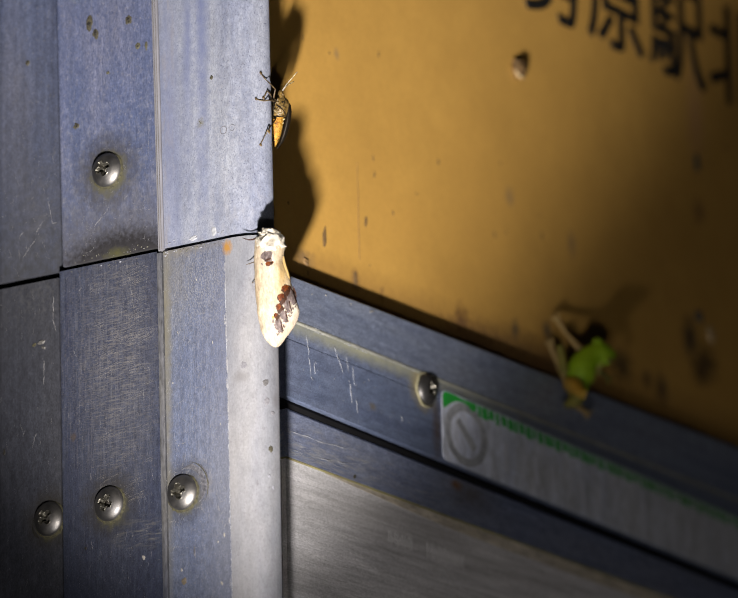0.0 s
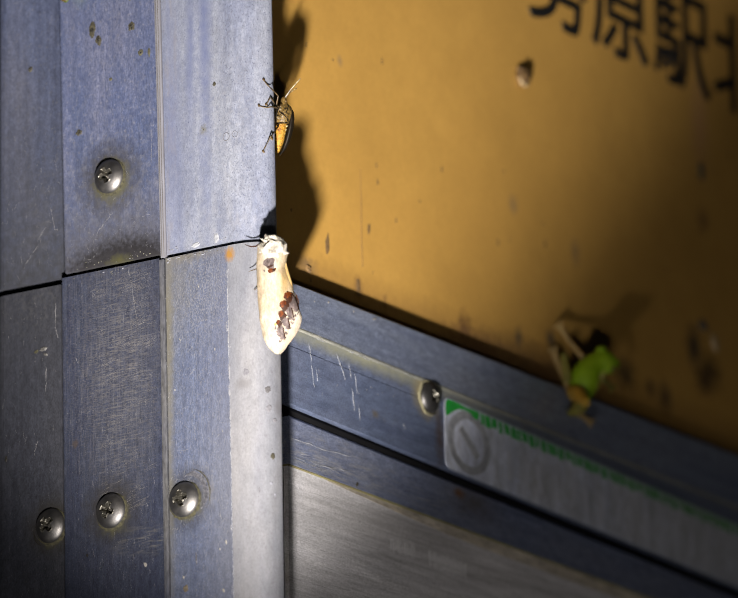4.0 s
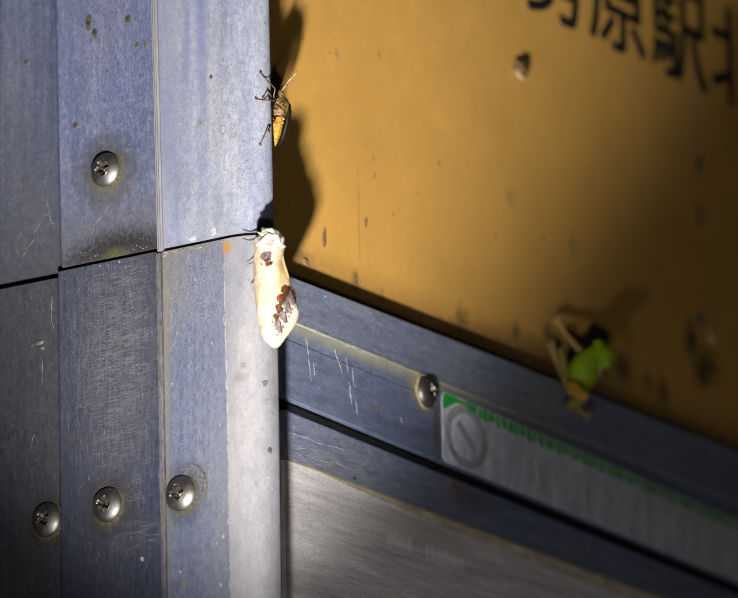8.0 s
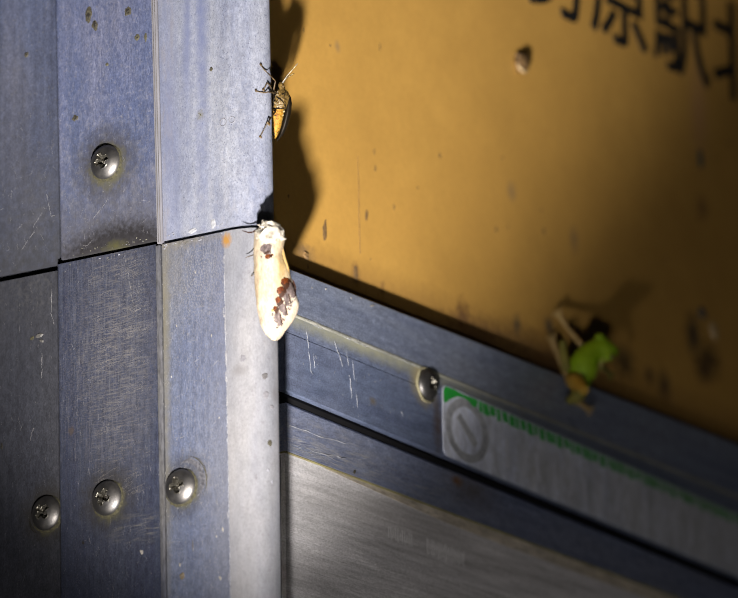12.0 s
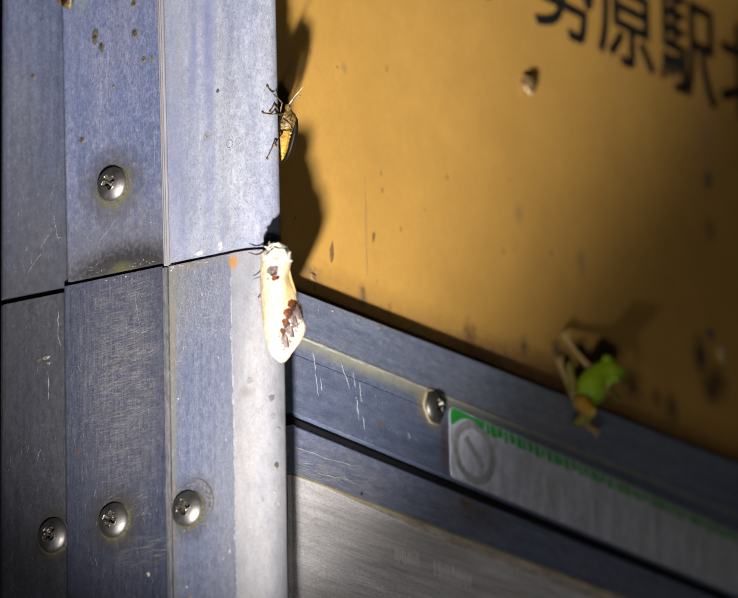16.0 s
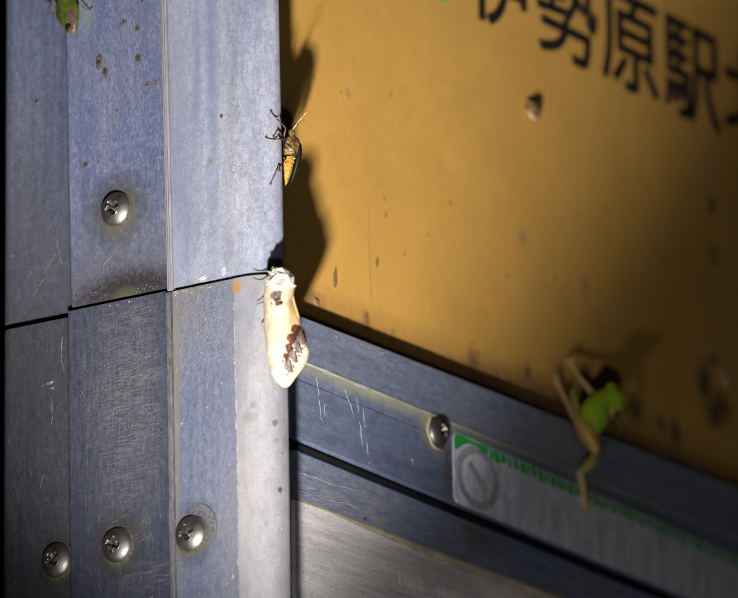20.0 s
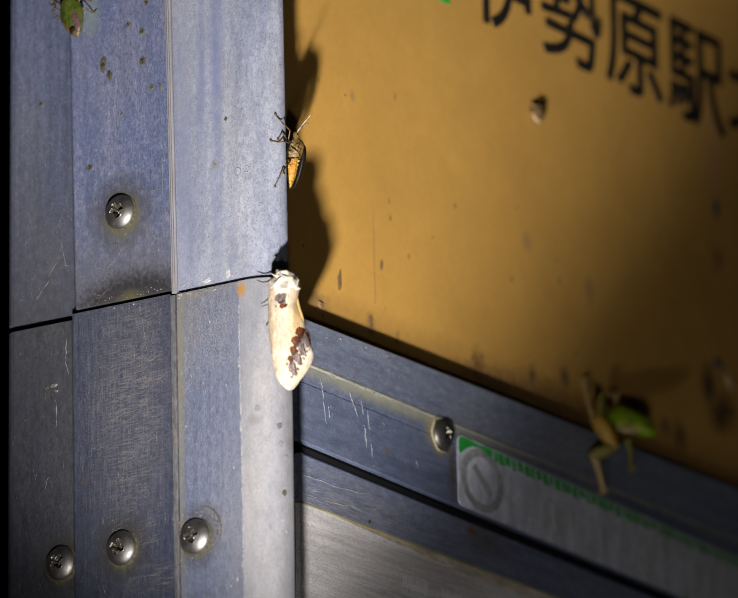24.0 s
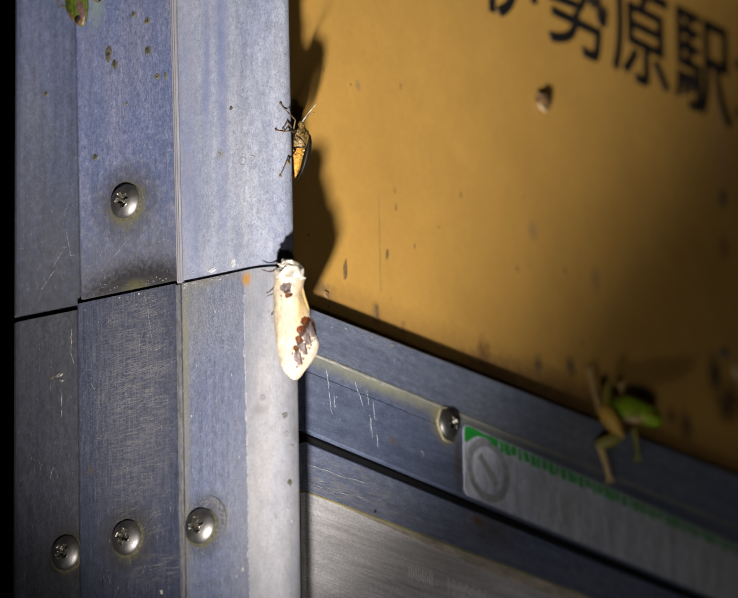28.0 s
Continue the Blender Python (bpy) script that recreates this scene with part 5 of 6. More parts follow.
corner = [(95.0, zk(96) - 1.6), (95.7, zk(96) - 0.5), (97.0, zk(97) - 0.25), (101, zk(101) - 0.25), (104, zk(104) - 0.5), (107, zk(107) - 0.35), (110.5, zk(110) - 0.3),
          (110.2, zk(110) - 2.2), (108.2, zk(108) - 2.6), (106.4, zk(106) - 1.5), (104.0, zk(104) - 1.3), (101.2, zk(101) - 1.7), (98.4, zk(98) - 2.9), (95.9, zk(96) - 4.6), (95.1, zk(96) - 4.4)]
part("green_corner", sheet_of(corner, 10.71, 10.73), green_ink, sticker, "green printed corner")
x = 110.9
k = 0
while x < 255:
    w = 1.5 + 1.2 * abs(math.sin(k * 2.1))
    h = 2.2 + 0.8 * abs(math.sin(k * 1.3 + 0.7))
    lean = 0.4 + 0.3 * math.sin(k * 1.9)
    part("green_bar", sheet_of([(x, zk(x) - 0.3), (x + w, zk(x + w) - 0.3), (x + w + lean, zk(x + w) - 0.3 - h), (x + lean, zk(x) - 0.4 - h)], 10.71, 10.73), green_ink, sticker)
    x += w + 0.35 + 0.5 * abs(math.sin(k * 3.7))
    k += 1
cx, cz = 105.4, -26.4
band = [[], []]
for k in range(60):
    a = 2 * math.pi * k / 60
    for row, r in zip(band, (0.74 + 0.008 * math.sin(5 * a), 1.0 + 0.008 * math.sin(7 * a + 1))):
        row.append(((cx + 9.7 * r * math.cos(a)) * MM, 10.72 * MM, (cz + 8.0 * r * math.sin(a)) * MM))
ring_bm = loft(bmesh.new(), [band[0], band[1]], True, False)
ring_bm.faces.new([ring_bm.verts.new(((cx + u) * MM, 10.72 * MM, (cz + w) * MM)) for u, w in ((-4.6, 2.4), (-3.0, 4.0), (4.8, -2.2), (3.2, -3.8))])
for k in range(13):                       # faded illegible writing on the film
    x = 123.0 + k * 7.4
    lean = (0.0, 1.6, -1.4)[k % 3]
    high = 7.6 - 1.2 * abs(math.sin(k * 1.7))
    bm = bmesh.new()
    bm.faces.new([bm.verts.new((q * MM, 10.725 * MM, w * MM)) for q, w in ((x, zk(x) - 14.6), (x + 1.5, zk(x) - 14.6), (x + 1.5 + lean, zk(x) - 14.6 + high), (x + lean, zk(x) - 14.6 + high))])
    part("faded_bar", bm, faded_print, sticker, "faded grey writing")
bm = ring_bm
part("ring_print", bm, sticker_ring, sticker, "worn grey ring print")

# ---------------------------------------------------------------- small animals; each is built facing the viewer's side of the corner:
# its own x runs right, y up, z out from the post's corner
TOWARDS = look((0, 0, 0), facing(56.4, 15.7), -1.0)


def stand(x, y, z, turn=0.0):
    return Matrix.Translation(J + Vector((x, y, z)) * MM) @ TOWARDS @ pose(0, 0, 0, 0, 0, turn)


def mmv(*p):
    return Vector(p) * MM


def lerp_table(table, s):
    for (a, *u), (b, *v) in zip(table, table[1:]):
        if s <= b:
            k = (s - a) / (b - a)
            return [p + (q - p) * k for p, q in zip(u, v)]
    return list(table[-1][1:])


# ---- pale moth: stations from head to wing tip: height, left edge, right edge, half depth (mm)
MOTH = [(14.55, -1.0, 1.4, 1.2), (13.45, -2.5, 2.5, 2.2), (12.0, -3.25, 3.6, 3.0), (10.5, -3.4, 3.85, 3.3), (8.7, -3.47, 3.5, 3.4), (6.9, -3.55, 3.45, 3.5),
        (5.0, -3.47, 4.3, 3.6), (1.4, -3.25, 5.3, 3.6), (-1.5, -3.1, 6.3, 3.3), (-4.5, -2.8, 7.1, 2.8), (-6.6, -2.5, 6.7, 2.3), (-8.8, -2.0, 5.4, 1.8),
        (-10.7, -1.15, 4.1, 1.2), (-12.1, -0.1, 3.1, 0.7), (-12.9, 1.0, 2.1, 0.3)]
MOTH_UP = [(-h, l, r, d) for h, l, r, d in MOTH]


def moth_skin(u, v, lift=0.0):
    l, r, d = lerp_table(MOTH_UP, -v)
    t = max(-1, min(1, (u - (l + r) / 2) / max(0.05, (r - l) / 2)))
    return mmv(u, v, d * (1 - abs(t) ** 2.2) ** 0.6 + lift)


def moth_patch(bm, u, v, ru, rv, lean, seed, lift=0.10, wave=0.12):
    rnd = random.Random(seed)
    c, s = math.cos(radians(lean)), math.sin(radians(lean))
    rim = [1 + rnd.uniform(-wave, wave) for _ in range(14)]
    mid = bm.verts.new(moth_skin(u, v, lift + 0.05))
    rings = []
    for f in (0.5, 1.0):
        rings.append([bm.verts.new(moth_skin(u + f * rim[k] * (ru * math.cos(a) * c - rv * math.sin(a) * s), v + f * rim[k] * (ru * math.cos(a) * s + rv * math.sin(a) * c), lift * (1.3 - f)))
                      for k, a in ((k, 2 * math.pi * k / 14) for k in range(14))])
    for k in range(14):
        j = (k + 1) % 14
        bm.faces.new((mid, rings[0][k], rings[0][j]))
        bm.faces.new((rings[0][k], rings[1][k], rings[1][j], rings[0][j]))
    return bm


def inside_post(skin, x, y):
    """Whether a place (mm) lies behind the post's outer skin."""
    near = min(skin, key=lambda p: abs(p[1] - y))
    return y > min(p[1] for p in skin) and x > near[0]


def build_moth():
    moth = thing("moth", stand(0.2, -3.07, -15.34), "cream white moth with brown scalloped wing tips on the post", "moth")
    bm = bmesh.new()
    rings = []
    fine_rows = [(MOTH[2][0] + (MOTH[-1][0] - MOTH[2][0]) * k / 44) for k in range(45)]
    for h, l, r, d in [(h, *lerp_table(MOTH_UP, -h)) for h in fine_rows]:
        for_ring = []
        for k in range(40):
            a = 2 * math.pi * k / 40
            c, s = math.cos(a), math.sin(a)
            u = (l + r) / 2 + (r - l) / 2 * c
            w = d * (abs(s) ** 1.2 if s > 0 else -0.9 * abs(s))
            wob = noise.noise(Vector((1.7 * c, 1.7 * s, h * 0.8))) * 0.14 + noise.noise(Vector((5 * c, 5 * s, h * 2.1))) * 0.08
            for_ring.append(mmv(u + wob * c, h + 0.12 * math.sin(3 * a + h), w + wob * s))
        rings.append(for_ring)
    loft(bm, rings)
    part("forewing", bm, moth_cream, moth, "cream folded forewing", True)
    # furry head and collar
    part("thorax", blob(mmv(0.25, 11.2, 0.3), (3.3 * MM, 2.9 * MM, 3.4 * MM), (0, 0, 0), 0.35, 30, 18, seed=7), moth_white, moth, "white furry thorax", True)
    part("head", blob(mmv(0.1, 13.4, 0.3), (2.3 * MM, 1.4 * MM, 2.3 * MM), (0, 0, 0), 0.4, 24, 14, seed=9), moth_white, moth, "white furry head", True)
    bm = bmesh.new()
    rnd = random.Random(8)
    for _ in range(3000):
        a, b = rnd.uniform(0, 2 * math.pi), rnd.uniform(-0.4, 1.5)
        d = Vector((math.cos(a) * math.cos(b), math.sin(a) * math.cos(b), math.sin(b)))
        high = rnd.random() < 0.45
        base = (mmv(0.1, 13.3, 0.3) + Vector((d.x * 2.0, d.y * 1.25, d.z * 2.1)) * MM) if high else (mmv(0.25, 11.2, 0.3) + Vector((d.x * 3.2, d.y * 2.8, d.z * 3.2)) * MM)
        tip = base + (d * 0.22 + Vector((rnd.uniform(-0.3, 0.3), rnd.uniform(-0.6, 0.12), rnd.uniform(-0.15, 0.15)))) * MM * rnd.uniform(0.4, 1.0)
        side = d.cross(Vector((rnd.uniform(-1, 1), rnd.uniform(-1, 1), rnd.uniform(-1, 1)))).normalized() * 0.055 * MM
        v = [bm.verts.new(p) for p in (base + side, base - side, tip)]
        w = bm.verts.new(base + d.cross(side).normalized() * 0.05 * MM)
        bm.faces.new((v[0], v[1], v[2]))
        bm.faces.new((v[1], w, v[2]))
        bm.faces.new((w, v[0], v[2]))
    tagged(part("fur", bm, moth_white, moth, "loose white hairs"), kind="stuff")
    part("far_wing", tube([mmv(3.3, 8.2, 0.6), mmv(3.5, 6.2, 0.9), mmv(4.2, 3.8, 0.8), mmv(5.0, 1.2, 0.3)], [0.2 * MM, 0.5 * MM, 0.55 * MM, 0.2 * MM], 10), moth_yellow, moth,
         "yellowish edge of the far wing", True)
    part("wing_spot", moth_patch(bmesh.new(), -0.45, 8.05, 1.4, 1.35, 10, 1, 0.1, 0.22), moth_grey, moth, "round grey spot")
    part("wing_spot", moth_patch(bmesh.new(), -0.3, 7.35, 0.8, 0.3, 18, 5, 0.14, 0.3), moth_dark, moth, "dark rim of the spot")
    part("wing_spot", moth_patch(bmesh.new(), 0.1, 6.42, 0.95, 0.52, 18, 2, 0.16, 0.2), moth_brown, moth, "dark brown spot")
    part("wing_spot", moth_patch(bmesh.new(), 0.45, 6.5, 0.5, 0.4, 18, 6, 0.2, 0.2), moth_dark, moth)
    # chevrons: a red-brown cap, a dark rim and a pinkish grey lobe below it
    chevrons = ((4.05, 0.45, 1.08, 1.12, 5.2, -1.05, 1.1, 1.6), (3.05, -1.6, 1.02, 1.12, 4.1, -2.95, 1.0, 1.55), (2.55, -3.9, 0.80, 1.15, 3.3, -5.2, 0.95, 1.6), (1.75, -5.75, 0.62, 0.7, 2.0, -7.5, 1.1, 1.55))
    for k, (u, v, ru, rv, gu, gv, gr, gs) in enumerate(chevrons):
        part("wing_spot", moth_patch(bmesh.new(), (u + gu) / 2, (v + gv) / 2, ru * 1.1, rv * 1.2, 35, 90 + k, 0.06, 0.16), moth_dark, moth, "dark rim of a scallop")
        part("wing_spot", moth_patch(bmesh.new(), gu, gv, gr * 0.95, gs * 0.98, 18, 30 + k, 0.10, 0.2), moth_grey, moth, "pinkish grey scallop")
        part("wing_spot", moth_patch(bmesh.new(), u + 0.1, v - 0.1, ru * 1.12, rv * 1.12, 35, 9 + k, 0.12, 0.14), moth_dark, moth, "dark rim of a scallop")
        part("wing_spot", moth_patch(bmesh.new(), u - 0.10, v + 0.12, ru * 0.88, rv * 0.84, 35, 10 + k, 0.15, 0.16), moth_brown, moth, "red-brown scallop")
        part("wing_spot", moth_patch(bmesh.new(), gu + gr * 0.85, gv - 0.5, 0.16, gs * 0.9, 12, 60 + k, 0.13, 0.25), moth_dark, moth, "dark rim of a scallop")
        part("wing_spot", moth_patch(bmesh.new(), gu + 0.5, gv - gs * 1.05, 0.5, 0.5, 12, 65 + k, 0.08, 0.35), moth_grey, moth)
    part("wing_spot", moth_patch(bmesh.new(), 6.0, -0.5, 0.3, 1.7, 12, 70, 0.1, 0.2), moth_dark, moth)
    part("wing_spot", moth_patch(bmesh.new(), 0.95, -6.05, 0.32, 0.35, 10, 44, 0.15), moth_yellow, moth)
    part("wing_spot", moth_patch(bmesh.new(), 1.3, -5.55, 0.22, 0.3, 10, 45, 0.15), moth_dark, moth)
    rnd = random.Random(77)
    for k in range(26):
        s = rnd.random()
        u, v = 2.3 + 3.6 * s + rnd.uniform(-0.3, 0.5), -9.6 + 6.2 * s + rnd.uniform(-0.5, 0.5)
        part("wing_speck", moth_patch(bmesh.new(), u, v, rnd.uniform(0.06, 0.14), rnd.uniform(0.2, 0.45), -28, 80 + k, 0.10), moth_grey, moth)
    for k, (u, v) in enumerate(((2.6, -9.2), (3.4, -8.0), (4.1, -6.9), (4.8, -5.8), (1.9, -10.0), (5.6, -4.0), (-1.6, 6.3))):
        part("wing_speck", moth_patch(bmesh.new(), u, v, 0.16, 0.32, 25, 50 + k, 0.12), moth_grey, moth)
    skin = [(x, y) for x, y in EDGE_LOWER[:14]] + [(0.0, 9.3), (0.0, 27.0)]

    def on_skin(u, v, lift):
        far = max((k / 10 for k in range(-120, 20) if inside_post(skin, 0.2 + 0.557 * u - 0.801 * k / 10, -3.07 - 0.83 * u - 0.533 * k / 10)), default=-6.0)
        return mmv(u, v, far + lift)

    part("leg", tube([mmv(-2.9, 7.0, -1.6), on_skin(-4.0, 6.7, 0.35), on_skin(-4.6, 6.5, 0.12), on_skin(-5.4, 6.2, 0.06)], [0.14 * MM, 0.12 * MM, 0.1 * MM, 0.06 * MM], 6), bug_brown, moth, "dark thin leg")
    part("leg", tube([mmv(-3.1, 2.4, -1.6), on_skin(-3.7, 2.2, 0.3), on_skin(-4.1, 1.9, 0.08)], [0.14 * MM, 0.12 * MM, 0.08 * MM], 6), bug_brown, moth, "dark thin leg")
    feeler = [mmv(-1.4, 13.0, 0.4)] + [on_skin(u, v, 0.14) for u, v in ((-2.9, 12.6), (-3.8, 12.1), (-4.7, 12.0), (-5.5, 12.2), (-6.3, 12.5))]
    part("antenna", tube(feeler, [0.20 * MM, 0.20 * MM, 0.18 * MM, 0.15 * MM, 0.12 * MM, 0.07 * MM], 6), moth_dark, moth, "dark antenna")
    return moth


build_moth()


# ---- gold and black shield bug on the upper post's edge
def build_bug():
    bug = thing("shield_bug", stand(11.2, 1.25, 30.9), "gold shield bug with yellow belly clinging to the post edge", "bug")

    def b(cx, cy, w=0.0):
        return mmv((cx / 3 - 54) / 9.01, (111 - cy / 3) / 9.01, w)

    def on_post(cx, cy):
        """How far out (mm) the post's rounded edge lies behind a place on the bug."""
        u, v, best = (cx / 3 - 54) / 9.01, 0.27 * (111 - cy / 3) / 9.01, -9.0
        tx, ty = -0.833, -0.553
        ox, oy = 11.2 + 0.553 * u + tx * v, 1.25 - 0.833 * u + ty * v
        skin = [(x, y + front_lean_up(y) * 30) for x, y in FRONT_UPPER]
        for (ax, ay), (bx, by) in zip(skin, skin[1:]):
            ex, ey = bx - ax, by - ay
            det = tx * -ey + ty * ex
            if abs(det) > 1e-9:
                s = ((ax - ox) * -ey + (ay - oy) * ex) / det
                k = (tx * (ay - oy) - ty * (ax - ox)) / det
                if -0.001 <= k <= 1.001:
                    best = max(best, s)
        return best / 0.963 + 0.1

    def body(stations, mat, name, label, n=18, power=1.0):
        bm = bmesh.new()
        rings = []
        for cy, l, r, w, d in stations:
            rings.append([b((l + r) / 2 + (r - l) / 2 * math.cos(2 * math.pi * k / n), cy, w + d * math.sin(2 * math.pi * k / n)) for k in range(n)])
        loft(bm, rings)
        return part(name, bm, mat, bug, label, True)

    body([(166, 168, 186, 0, 0.3), (178, 160, 192, 0, 0.7), (200, 158, 202, 0, 1.0), (218, 156, 206, 0, 1.2)], bug_gold, "head", "gold speckled head")
    body([(212, 150, 208, 0, 1.0), (228, 134, 226, 0, 1.7), (262, 120, 236, 0, 2.3), (300, 114, 230, 0, 2.5), (338, 114, 210, 0, 2.4)], bug_gold, "thorax", "gold speckled thorax")
    body([(332, 118, 200, 0.2, 2.0), (362, 112, 198, 0.2, 2.3), (400, 112, 190, 0.2, 2.3), (440, 114, 182, 0.2, 2.0), (480, 120, 168, 0.2, 1.5), (510, 128, 154, 0.2, 0.9), (526, 136, 144, 0.2, 0.3)],
         bug_yellow, "abdomen", "yellow-orange segmented belly")
    body([(232, 208, 224, -0.6, 0.6), (260, 214, 242, -0.8, 1.6), (300, 210, 247, -0.9, 2.2), (350, 202, 243, -0.9, 2.4), (400, 192, 232, -0.9, 2.2), (450, 180, 217, -0.9, 1.8), (500, 166, 192, -0.9, 1.2),
          (526, 156, 168, -0.9, 0.5), (540, 150, 155, -0.9, 0.2)], bug_dark, "wing_case", "black folded wing case")
    for k in range(7):
        cy = 352 + k * 24
        part("margin_spot", blob(b(197 - k * 7.5, cy, 1.15 - 0.12 * k), (0.34 * MM, 0.26 * MM, 0.3 * MM), (0, 0, 20), 0.2, 8, 6, seed=k), bug_pale, bug)
    for k in range(5):
        cy = 375 + k * 28
        part("belly_ridge", tube([b(116 + k * 3, cy, 1.3), b(145, cy + 5, 2.55 - 0.3 * k), b(182 - k * 8, cy - 2, 1.5 - 0.1 * k)], 0.10 * MM, 5), bug_leg, bug)
    for pts in ([(208, 224, 1.2), (196, 262, 2.0), (204, 320, 2.0)], [(150, 226, 1.4), (134, 268, 2.1), (128, 330, 2.1)], [(126, 338, 2.0), (160, 334, 2.5), (202, 332, 1.9)], [(150, 262, 2.2), (176, 276, 2.4), (198, 300, 2.2)]):
        part("seam", tube([b(*p) for p in pts], [0.12 * MM, 0.2 * MM, 0.1 * MM], 6), bug_dark, bug, "dark seam between plates")
    for cx, cy, w, r in ((158, 246, 2.0, 0.42), (146, 300, 2.4, 0.5), (178, 312, 2.35, 0.45)):
        part("plate", blob(b(cx, cy, w), (r * MM, 0.7 * r * MM, 0.16 * MM), (0, 0, cx), 0.3, 12, 6, seed=cx), bug_tan, bug, "tan plate", True)
    q = random.Random(19)
    for k in range(34):                   # dark mottling of the plates and the belly's edges
        low = k >= 16
        cy = q.uniform(345, 505) if low else q.uniform(185, 335)
        l, r = (114 + 0.10 * (cy - 345), 198 - 0.25 * (cy - 345)) if low else (122, 214)
        f = q.choice((q.uniform(0.0, 0.25), q.uniform(0.75, 1.0))) if low else q.random()
        w = (2.25 - 0.006 * max(0, cy - 400)) * math.sqrt(max(0.05, 1 - (2 * f - 1) ** 2))
        part("mottle_spot", blob(b(l + (r - l) * f, cy, w), (q.uniform(0.14, 0.34) * MM, q.uniform(0.10, 0.22) * MM, 0.12 * MM), (0, 0, q.uniform(0, 180)), 0.4, 8, 6, seed=k), bug_dark if k % 3 else bug_leg, bug)
    part("eye", blob(b(192, 192, 0.75), (0.32 * MM, 0.36 * MM, 0.3 * MM), (0, 0, 0), 0, 10, 6), bug_brown, bug, "dark eye", True)
    for pts in ([(186, 168, 0.2), (218, 124, 0.8), (250, 88, 1.2), (284, 48, 1.4)], [(190, 170, -0.2), (212, 140, -0.1), (238, 122, -0.3), (262, 108, -0.5)]):
        an = part("antenna", tube([b(*p) for p in pts], [0.12 * MM, 0.10 * MM, 0.10 * MM, 0.09 * MM], 6), bug_leg, bug, "banded antenna")
        for f0, f1 in ((0.30, 0.42), (0.62, 0.76)):
            i, j = (Vector(b(*pts[1])).lerp(b(*pts[2]), 2 * f) if f < 0.5 else Vector(b(*pts[2])).lerp(b(*pts[3]), 2 * f - 1) for f in (f0, f1))
            part("band", tube([i, j], 0.13 * MM, 6), bug_pale, an)
    legs = ([(150, 232, 1.6), (132, 222, 2.4), (144, 162, 3.0), (118, 134, 3.8), (104, 122, 1.9), (90, 108, 0.5), (72, 90, 0.1), (52, 62, 0.0)],
            [(140, 236, 1.8), (112, 234, 3.6), (98, 236, 1.6), (84, 239, 0.6), (70, 240, 0.2), (46, 236, 0.1), (24, 228, 0.0)],
            [(130, 240, 0.8), (112, 196, 2.6), (94, 176, 0.5), (78, 208, 0.2), (70, 222, 0.0)],
            [(134, 318, 1.8), (122, 342, 2.6), (146, 354, 2.9), (114, 404, 4.4), (100, 428, 2.0), (86, 455, 0.8), (72, 480, 0.2), (58, 506, 0.0), (54, 522, 0.0)],
            [(125, 360, 0.4), (110, 400, 1.2), (106, 440, 0.9)])
    legs = [[(x, y, on_post(x, y) + w if x < 105 else max(w, on_post(x, y) + 0.25)) for x, y, w in leg] for leg in legs]
    for pts in legs:
        n = len(pts)
        leg = part("leg", tube([b(*p) for p in pts], [(0.20 - 0.09 * k / (n - 1)) * MM for k in range(n)], 7), bug_leg, bug, "thin brown jointed leg")
        part("foot", blob(b(*pts[-1]), (0.3 * MM, 0.42 * MM, 0.25 * MM), (0, 0, 30), 0.3, 8, 6), bug_brown, leg)
    return bug


build_bug()


